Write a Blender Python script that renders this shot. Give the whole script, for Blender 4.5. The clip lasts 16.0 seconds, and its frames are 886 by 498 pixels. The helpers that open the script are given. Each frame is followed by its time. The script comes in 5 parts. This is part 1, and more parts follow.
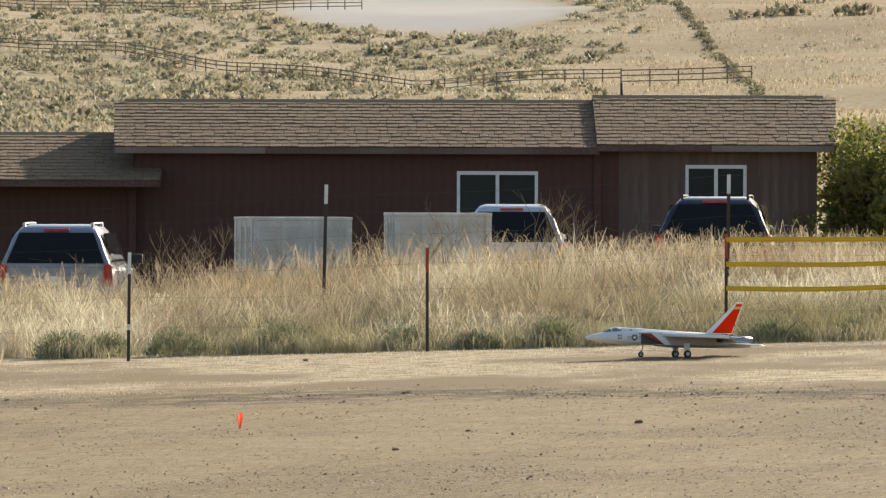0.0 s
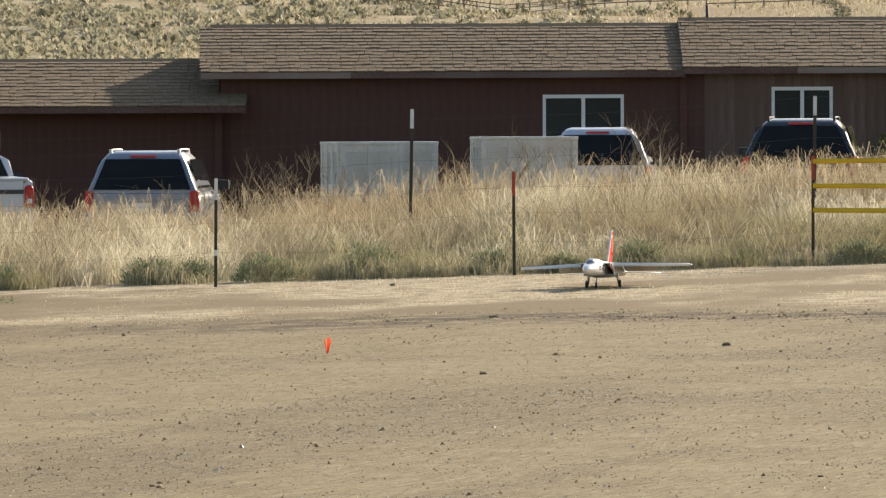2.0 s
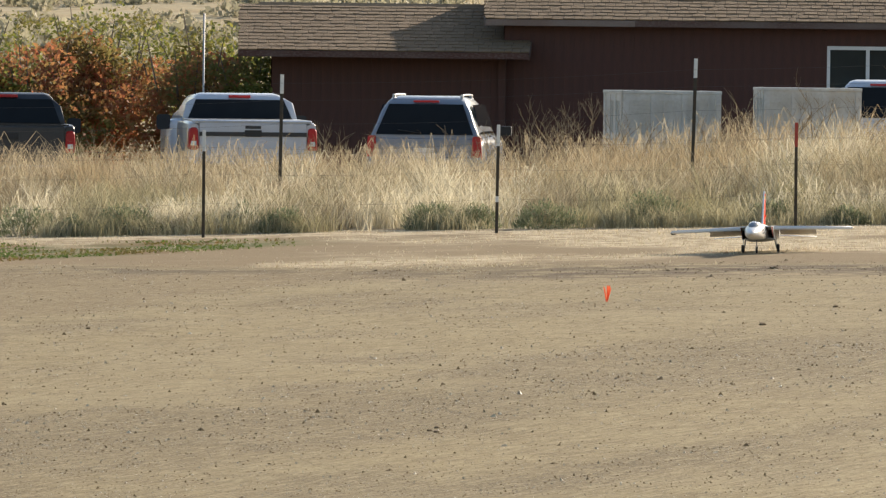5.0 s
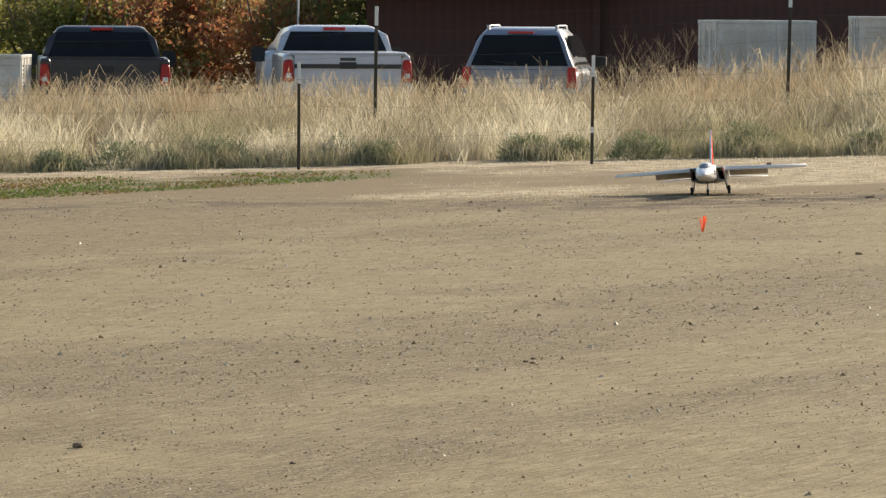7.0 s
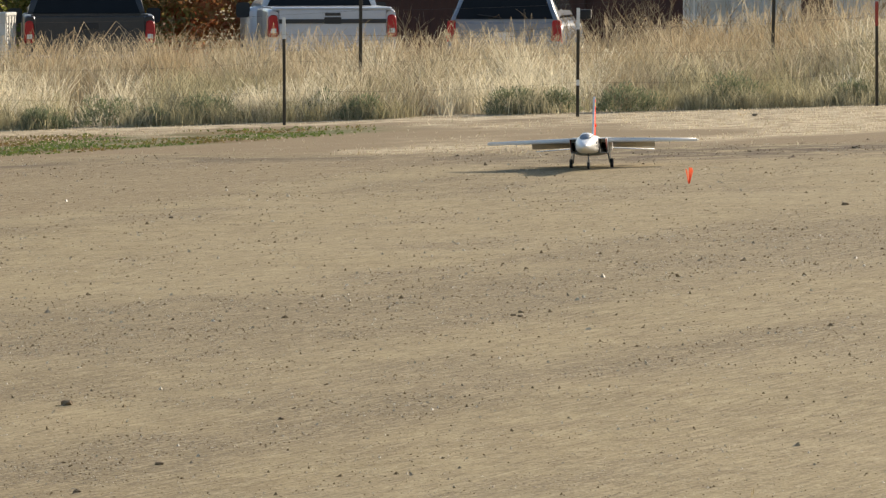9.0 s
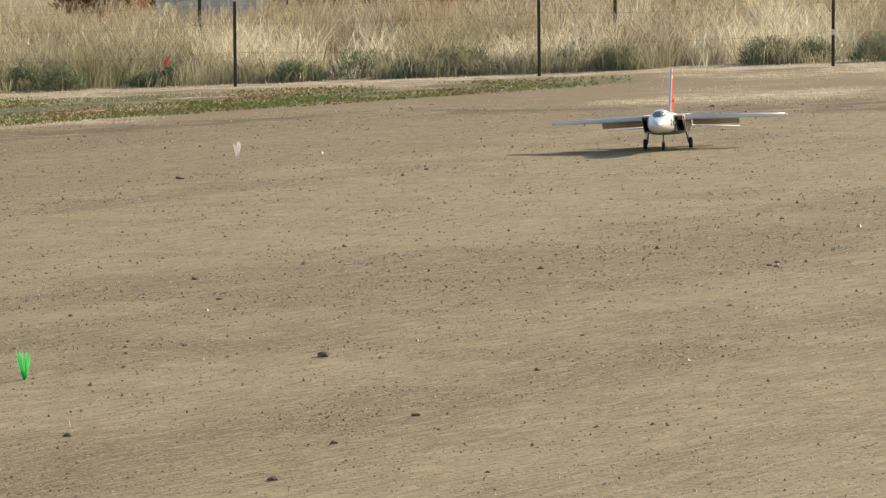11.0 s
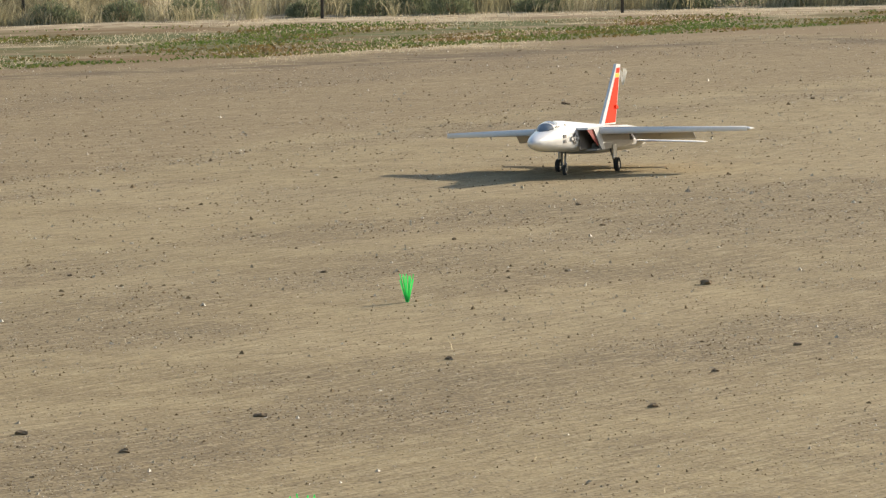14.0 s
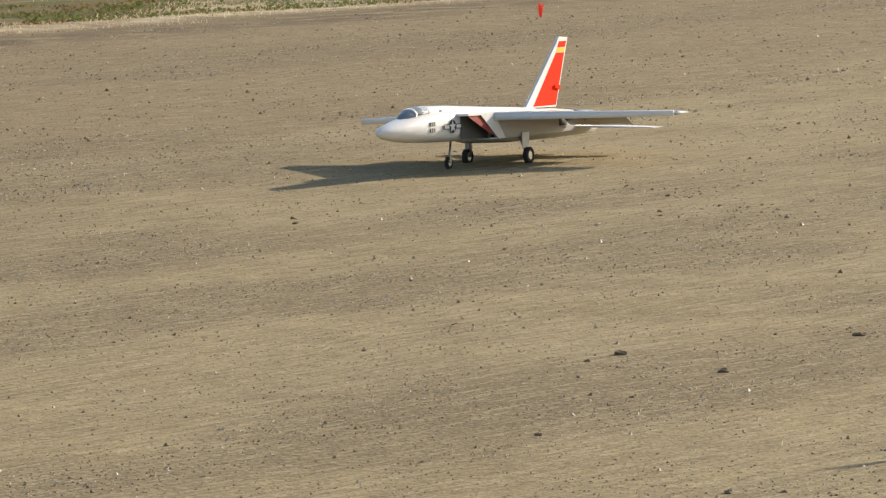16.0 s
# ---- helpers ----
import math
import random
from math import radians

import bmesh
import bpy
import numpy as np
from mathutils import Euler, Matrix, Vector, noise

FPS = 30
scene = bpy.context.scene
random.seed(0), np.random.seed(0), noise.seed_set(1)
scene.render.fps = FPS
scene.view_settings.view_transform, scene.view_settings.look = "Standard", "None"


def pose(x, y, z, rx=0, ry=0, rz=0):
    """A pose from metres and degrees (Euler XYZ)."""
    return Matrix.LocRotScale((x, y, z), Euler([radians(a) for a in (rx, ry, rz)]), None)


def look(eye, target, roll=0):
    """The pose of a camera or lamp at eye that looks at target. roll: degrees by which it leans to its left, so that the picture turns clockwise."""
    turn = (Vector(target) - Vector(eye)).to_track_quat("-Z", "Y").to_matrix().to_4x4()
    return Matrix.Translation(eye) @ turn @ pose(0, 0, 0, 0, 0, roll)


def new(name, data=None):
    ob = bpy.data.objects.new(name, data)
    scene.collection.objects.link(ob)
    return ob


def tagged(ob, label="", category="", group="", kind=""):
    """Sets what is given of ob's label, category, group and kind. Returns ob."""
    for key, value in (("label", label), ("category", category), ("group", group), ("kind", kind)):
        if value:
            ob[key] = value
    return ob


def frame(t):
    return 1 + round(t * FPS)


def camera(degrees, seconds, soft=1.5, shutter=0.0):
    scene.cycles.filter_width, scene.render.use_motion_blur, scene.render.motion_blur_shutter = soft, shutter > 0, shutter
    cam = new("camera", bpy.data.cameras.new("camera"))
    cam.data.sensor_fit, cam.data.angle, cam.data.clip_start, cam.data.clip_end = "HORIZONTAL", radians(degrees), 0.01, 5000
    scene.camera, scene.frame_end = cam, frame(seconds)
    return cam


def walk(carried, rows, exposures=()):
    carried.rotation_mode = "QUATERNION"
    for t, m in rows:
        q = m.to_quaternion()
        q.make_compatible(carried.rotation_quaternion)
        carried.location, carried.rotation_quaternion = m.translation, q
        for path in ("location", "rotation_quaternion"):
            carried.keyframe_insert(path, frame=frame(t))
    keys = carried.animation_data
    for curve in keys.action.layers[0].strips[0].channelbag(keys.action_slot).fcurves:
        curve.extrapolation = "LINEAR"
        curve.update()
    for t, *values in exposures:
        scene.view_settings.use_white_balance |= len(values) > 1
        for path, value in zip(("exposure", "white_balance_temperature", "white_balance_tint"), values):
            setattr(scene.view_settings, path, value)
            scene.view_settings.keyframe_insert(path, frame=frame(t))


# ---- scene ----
EYE = 1.94            # the camera stands on level ground by the strip
SIDE = 0.0269         # the field rises to the right by this much per metre
LENS = 8.966
cam = camera(LENS, 16.0, soft=1.3)
TURNS = [
    (0.0, 0.000, -0.561, 0.171),
    (0.5, -0.155, -0.791, 0.077),
    (1.0, 0.039, -1.468, -0.314),
    (1.5, 1.115, -1.531, -0.268),
    (2.0, 0.878, -1.331, -0.241),
    (2.5, 1.438, -1.449, -0.029),
    (3.0, 1.153, -1.690, -0.361),
    (3.5, 1.461, -1.449, -0.115),
    (4.0, 2.483, -0.972, 0.177),
    (4.2, 2.900, -1.139, 0.252),
    (6.3, 4.022, -2.292, 0.843),
    (6.5, 3.760, -2.307, 0.584),
    (7.0, 4.688, -2.578, 0.350),
    (7.5, 4.175, -2.797, 0.210),
    (8.0, 4.810, -2.967, -0.109),
    (8.5, 4.116, -3.061, 0.147),
    (9.0, 4.553, -3.044, -0.171),
    (9.5, 5.834, -3.279, -0.158),
    (9.7, 6.134, -3.336, -0.103),
    (11.8, 7.761, -3.614, -0.359),
    (12.0, 8.092, -3.653, 0.167),
    (12.5, 8.820, -3.714, 0.224),
    (13.0, 9.043, -3.820, 0.063),
    (13.5, 10.085, -4.048, 0.006),
    (14.0, 11.052, -4.257, 0.128),
    (14.5, 11.954, -4.434, 0.045),
    (15.0, 13.647, -4.787, -0.054),
    (15.5, 14.640, -5.131, -0.419),
    (16.0, 17.134, -5.037, -0.780),
]


def aim(yaw, pitch, roll):
    return pose(0, 0, EYE, 0, 0, yaw) @ pose(0, 0, 0, 90 + pitch, 0, 0) @ pose(0, 0, 0, 0, 0, roll)


walk(cam, [(t, aim(a, b, c)) for t, a, b, c in TURNS], [(0.0, 0.47), (4.2, 0.47), (6.5, 0.38), (9.5, 0.35), (12.5, 0.36), (16.0, 0.39)])

# ---- daylight: low sun beyond the building, to its right ----
SUN_EL, SUN_AZ = 21.5, 33.5
world = bpy.data.worlds.new("sky")
scene.world = world
world.use_nodes = True
wn = world.node_tree
wn.nodes.clear()
sky = wn.nodes.new("ShaderNodeTexSky")
sky.sky_type = "NISHITA"
sky.sun_disc = False
sky.sun_elevation = radians(SUN_EL)
sky.sun_rotation = radians(SUN_AZ)
sky.air_density, sky.dust_density = 1.0, 1.5
bg = wn.nodes.new("ShaderNodeBackground")
bg.inputs["Strength"].default_value = 0.12
out = wn.nodes.new("ShaderNodeOutputWorld")
wn.links.new(sky.outputs[0], bg.inputs[0])
wn.links.new(bg.outputs[0], out.inputs[0])
sun = new("sun", bpy.data.lights.new("sun", "SUN"))
sun.data.energy = 5.0
sun.data.angle = radians(0.6)
sun.data.color = (1.0, 0.86, 0.68)
s_el, s_az = radians(SUN_EL), radians(SUN_AZ)
SUN_WAY = Vector((math.cos(s_el) * math.sin(s_az), math.cos(s_el) * math.cos(s_az), math.sin(s_el)))
sun.matrix_basis = look(tuple(SUN_WAY * 200), (0, 0, 0))


# ---- plan helpers ----
def polar(az, r):
    """x, y at a bearing in degrees (to the right of straight ahead) and a range from the camera."""
    return r * math.sin(radians(az)), r * math.cos(radians(az))


def vnoise(x, y, seed=0):
    """Smooth value noise, 0 to 1, for arrays."""
    xi, yi = np.floor(x).astype(np.int64), np.floor(y).astype(np.int64)
    fx, fy = x - xi, y - yi
    fx, fy = fx * fx * (3 - 2 * fx), fy * fy * (3 - 2 * fy)

    def h(a, b):
        n = (a * 374761393 + b * 668265263 + seed * 974711) & 0x7FFFFFFF
        n = ((n ^ (n >> 13)) * 1274126177) & 0x7FFFFFFF
        return ((n ^ (n >> 16)) & 0xFFFF) / 65535.0
    return (h(xi, yi) * (1 - fx) + h(xi + 1, yi) * fx) * (1 - fy) + (h(xi, yi + 1) * (1 - fx) + h(xi + 1, yi + 1) * fx) * fy


def fbm(x, y, seed=0, octaves=3):
    return sum(vnoise(x * 2 ** k, y * 2 ** k, seed + k) * 0.5 ** k for k in range(octaves)) / sum(0.5 ** k for k in range(octaves))


HILL_R = [0, 120, 200, 300, 450, 550, 650, 800, 1200, 3000]
HILL_Z = [0, 0, 0.8, 3.6, 9.0, 15.0, 24.0, 38.0, 70.0, 150.0]


def height(x, y):
    """The lie of the land, for arrays or numbers."""
    x, y = np.asarray(x, float), np.asarray(y, float)
    r = np.hypot(x, y)
    side = SIDE * np.clip(x, -40, 40) * np.clip((260 - r) / 130, 0, 1)
    hill = np.interp(r, HILL_R, HILL_Z)
    swell = (fbm(x / 60, y / 60, 5) - 0.5) * np.clip((r - 160) / 300, 0, 1) * 5
    az = np.degrees(np.arctan2(x, y))
    bank = 0.28 * np.clip((az + 2.5) / 3, 0, 1) * np.clip((r - 71) / 6, 0, 1) * np.clip((89 - r) / 6, 0, 1)
    rough = (fbm(x * 0.8, y * 0.8, 9, 2) - 0.5) * 0.024 * np.clip((120 - r) / 60, 0, 1)
    return side + hill + swell + bank + rough


def furrow(x, y):
    """Loose stony drag bands along the strip, 0 to 1, for arrays."""
    u, w = x * 0.934 - y * 0.358, x * 0.358 + y * 0.934
    wide = fbm(u / 1.5 + 0.3 * fbm(x / 3, y / 3, 62), w / 22.0, 61)
    thin = fbm(u / 0.45, w / 7.0, 64)
    patch = fbm(x / 1.1, y / 1.6, 66)
    return np.clip((wide * 0.6 + thin * 0.25 + patch * 0.45 - 0.60) * 5.0, 0, 1)


def straw_patch(x, y):
    """Where bleached straw lies on the verge, 0 to 1, for arrays."""
    return np.clip((fbm(x / 2.2, y / 3.6, 41, 3) - 0.46) * 6.0, 0, 1)


def past_cut(x, y):
    """Distance in metres beyond the shallow graded edge that runs along the strip."""
    return -((x + 11.1) * 0.966 - (y - 28.0) * 0.259) + (fbm(x / 2.0, y / 4.0, 68) - 0.5) * 1.2


def ground_z(x, y):
    return float(height(x, y))


# ---- materials ----
def nodes_of(name):
    m = bpy.data.materials.new(name)
    m.use_nodes = True
    t = m.node_tree
    return m, t, t.nodes["Principled BSDF"]


def add_node(t, kind, **values):
    n = t.nodes.new(kind)
    for k, v in values.items():
        n.inputs[k].default_value = v
    return n


def mix_color(t, fac, a, b):
    n = t.nodes.new("ShaderNodeMix")
    n.data_type = "RGBA"
    for sock, v in ((n.inputs[0], fac), (n.inputs[6], a), (n.inputs[7], b)):
        if isinstance(v, bpy.types.NodeSocket):
            t.links.new(v, sock)
        else:
            sock.default_value = v if not isinstance(v, tuple) else (*v[:3], 1)
    return n.outputs[2]


def ramp(t, src, lo, hi):
    n = t.nodes.new("ShaderNodeMapRange")
    n.clamp = True
    t.links.new(src, n.inputs[0])
    n.inputs[1].default_value, n.inputs[2].default_value = lo, hi
    return n.outputs[0]


def times(t, a, b):
    n = t.nodes.new("ShaderNodeMath")
    n.operation = "MULTIPLY"
    for sock, v in zip(n.inputs, (a, b)):
        if isinstance(v, bpy.types.NodeSocket):
            t.links.new(v, sock)
        else:
            sock.default_value = v
    return n.outputs[0]


def surface(name, color, rough=0.6, metal=0.0, second=None, grain=40.0, stain=3.0, bump=0.15, amount=0.5, coat=0.0, stretch=(1, 1, 1), island=None, spec=0.5):
    """A painted, cast or grown surface: base colour, second colour in stains and grain, fine bump."""
    m, t, p = nodes_of(name)
    second = second or tuple(c * 0.72 for c in color)
    co = t.nodes.new("ShaderNodeTexCoord")
    mp = add_node(t, "ShaderNodeMapping", Scale=stretch)
    t.links.new(co.outputs["Object"], mp.inputs[0])
    n1 = add_node(t, "ShaderNodeTexNoise", Scale=stain, Detail=4.0)
    n2 = add_node(t, "ShaderNodeTexNoise", Scale=grain, Detail=3.0)
    for n in (n1, n2):
        t.links.new(mp.outputs[0], n.inputs["Vector"])
    c = mix_color(t, times(t, ramp(t, n1.outputs["Fac"], 0.4, 0.7), amount), color, second)
    c = mix_color(t, times(t, ramp(t, n2.outputs["Fac"], 0.45, 0.7), amount * 0.6), c, second)
    if island:
        g = t.nodes.new("ShaderNodeNewGeometry")
        info = t.nodes.new("ShaderNodeObjectInfo")
        both = t.nodes.new("ShaderNodeMath")
        both.operation = "ADD"
        t.links.new(g.outputs["Random Per Island"], both.inputs[0])
        t.links.new(info.outputs["Random"], both.inputs[1])
        wrap = t.nodes.new("ShaderNodeMath")
        wrap.operation = "FRACT"
        t.links.new(both.outputs[0], wrap.inputs[0])
        c = mix_color(t, ramp(t, wrap.outputs[0], 0.0, 1.0), c, island)
    t.links.new(c, p.inputs["Base Color"])
    p.inputs["Roughness"].default_value = rough
    p.inputs["Metallic"].default_value = metal
    p.inputs["Coat Weight"].default_value = coat
    p.inputs["Specular IOR Level"].default_value = spec
    if bump:
        b = add_node(t, "ShaderNodeBump", Strength=bump, Distance=0.01)
        t.links.new(n2.outputs["Fac"], b.inputs["Height"])
        t.links.new(b.outputs[0], p.inputs["Normal"])
    return m


def leafy(name, a, b, c=None, through_light=0.4, rough=0.6):
    """Thin plant matter: colour varies blade by blade, light passes through."""
    m, t, p = nodes_of(name)
    g = t.nodes.new("ShaderNodeNewGeometry")
    col = mix_color(t, g.outputs["Random Per Island"], a, b)
    if c:
        n = add_node(t, "ShaderNodeTexNoise", Scale=0.8, Detail=4.0)
        t.links.new(g.outputs["Position"], n.inputs["Vector"])
        col = mix_color(t, ramp(t, n.outputs["Fac"], 0.45, 0.65), col, c)
    t.links.new(col, p.inputs["Base Color"])
    p.inputs["Roughness"].default_value = rough
    p.inputs["Specular IOR Level"].default_value = 0.25
    tr = t.nodes.new("ShaderNodeBsdfTranslucent")
    t.links.new(col, tr.inputs[0])
    mx = add_node(t, "ShaderNodeMixShader", Fac=through_light)
    t.links.new(p.outputs[0], mx.inputs[1])
    t.links.new(tr.outputs[0], mx.inputs[2])
    t.links.new(mx.outputs[0], t.nodes["Material Output"].inputs[0])
    return m


def dark_glass(name, tint=(0.012, 0.014, 0.016), rough=0.08, gloss=0.08):
    m, t, p = nodes_of(name)
    co = t.nodes.new("ShaderNodeTexCoord")
    n = add_node(t, "ShaderNodeTexNoise", Scale=2.5, Detail=3.0)
    t.links.new(co.outputs["Object"], n.inputs["Vector"])
    t.links.new(mix_color(t, n.outputs["Fac"], tint, tuple(v * 1.8 for v in tint)), p.inputs["Base Color"])
    p.inputs["Roughness"].default_value = rough
    p.inputs["Specular IOR Level"].default_value = gloss
    return m


def ground_material():
    m, t, p = nodes_of("field_earth")
    g = t.nodes.new("ShaderNodeNewGeometry")
    pos = g.outputs["Position"]

    def noise_at(scale, detail=4.0, vec=pos):
        n = add_node(t, "ShaderNodeTexNoise", Scale=scale, Detail=detail)
        t.links.new(vec, n.inputs["Vector"])
        return n.outputs["Fac"]

    def attr(name):
        n = t.nodes.new("ShaderNodeAttribute")
        n.attribute_name = name
        return n.outputs["Fac"]
    fine = noise_at(22.0, 5.0)
    mid = noise_at(2.2, 5.0)
    band = attr("furrow")
    c = mix_color(t, ramp(t, mid, 0.35, 0.7), (0.335, 0.267, 0.142), (0.262, 0.204, 0.108))
    c = mix_color(t, times(t, ramp(t, noise_at(0.35, 4.0), 0.45, 0.62), 0.35), c, (0.375, 0.305, 0.175))
    c = mix_color(t, times(t, band, 0.5), c, (0.182, 0.138, 0.076))
    c = mix_color(t, times(t, attr("brown"), 0.6), c, (0.215, 0.158, 0.085))
    c = mix_color(t, times(t, ramp(t, fine, 0.5, 0.75), 0.35), c, (0.19, 0.147, 0.098))
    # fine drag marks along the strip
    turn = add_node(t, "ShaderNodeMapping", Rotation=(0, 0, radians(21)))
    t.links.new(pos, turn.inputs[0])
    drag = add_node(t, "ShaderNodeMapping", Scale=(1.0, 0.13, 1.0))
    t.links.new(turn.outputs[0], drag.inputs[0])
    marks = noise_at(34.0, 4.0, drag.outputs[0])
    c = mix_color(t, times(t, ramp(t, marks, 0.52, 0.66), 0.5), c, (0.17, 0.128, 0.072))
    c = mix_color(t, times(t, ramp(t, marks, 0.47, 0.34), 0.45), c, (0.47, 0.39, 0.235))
    grit = noise_at(60.0, 3.0)
    c = mix_color(t, times(t, ramp(t, grit, 0.56, 0.66), 0.5), c, (0.14, 0.105, 0.068))
    c = mix_color(t, times(t, ramp(t, grit, 0.43, 0.34), 0.22), c, (0.50, 0.42, 0.27))
    # small stones bedded in the earth, each cell its own tone
    cells = add_node(t, "ShaderNodeTexVoronoi", Scale=75.0, Randomness=1.0)
    t.links.new(pos, cells.inputs["Vector"])
    tone = t.nodes.new("ShaderNodeSeparateColor")
    t.links.new(cells.outputs["Color"], tone.inputs[0])
    c = mix_color(t, times(t, times(t, ramp(t, tone.outputs[0], 0.80, 0.9), band), 0.7), c, (0.11, 0.085, 0.06))
    c = mix_color(t, times(t, ramp(t, tone.outputs[1], 0.9, 0.95), 0.3), c, (0.56, 0.48, 0.33))
    c = mix_color(t, times(t, attr("clods"), ramp(t, mid, 0.36, 0.54)), c, (0.12, 0.086, 0.054))
    straw = mix_color(t, ramp(t, noise_at(5.0), 0.35, 0.65), (0.62, 0.52, 0.35), (0.42, 0.34, 0.22))
    c = mix_color(t, times(t, attr("verge"), 0.8), c, (0.235, 0.172, 0.098))
    c = mix_color(t, times(t, attr("straw"), ramp(t, noise_at(3.0, 5.0), 0.32, 0.55)), c, straw)
    c = mix_color(t, times(t, attr("green"), ramp(t, noise_at(1.1, 7.0), 0.33, 0.5)), c, mix_color(t, ramp(t, noise_at(0.55), 0.42, 0.6), (0.10, 0.115, 0.035), (0.19, 0.125, 0.058)))
    hill_a = mix_color(t, ramp(t, noise_at(0.05), 0.4, 0.62), (0.48, 0.38, 0.22), (0.38, 0.28, 0.155))
    hill_b = mix_color(t, times(t, attr("scrub"), ramp(t, noise_at(0.22), 0.4, 0.6)), hill_a, (0.50, 0.43, 0.27))
    hill_b = mix_color(t, times(t, ramp(t, noise_at(0.6), 0.45, 0.7), 0.3), hill_b, (0.40, 0.31, 0.19))
    hill_b = mix_color(t, times(t, ramp(t, noise_at(1.6, 5.0), 0.5, 0.62), 0.4), hill_b, (0.27, 0.205, 0.12))
    c = mix_color(t, attr("hill"), c, hill_b)
    c = mix_color(t, attr("pad"), c, (0.52, 0.50, 0.445))
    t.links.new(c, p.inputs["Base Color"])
    p.inputs["Roughness"].default_value = 0.95
    p.inputs["Specular IOR Level"].default_value = 0.15
    b = add_node(t, "ShaderNodeBump", Strength=0.3, Distance=0.02)
    t.links.new(fine, b.inputs["Height"])
    b2 = add_node(t, "ShaderNodeBump", Strength=0.3, Distance=0.06)
    t.links.new(mid, b2.inputs["Height"])
    t.links.new(b2.outputs[0], b.inputs["Normal"])
    b3 = add_node(t, "ShaderNodeBump", Strength=0.25, Distance=0.008)
    b3.invert = True
    t.links.new(cells.outputs["Distance"], b3.inputs["Height"])
    t.links.new(b.outputs[0], b3.inputs["Normal"])
    t.links.new(b3.outputs[0], p.inputs["Normal"])
    return m


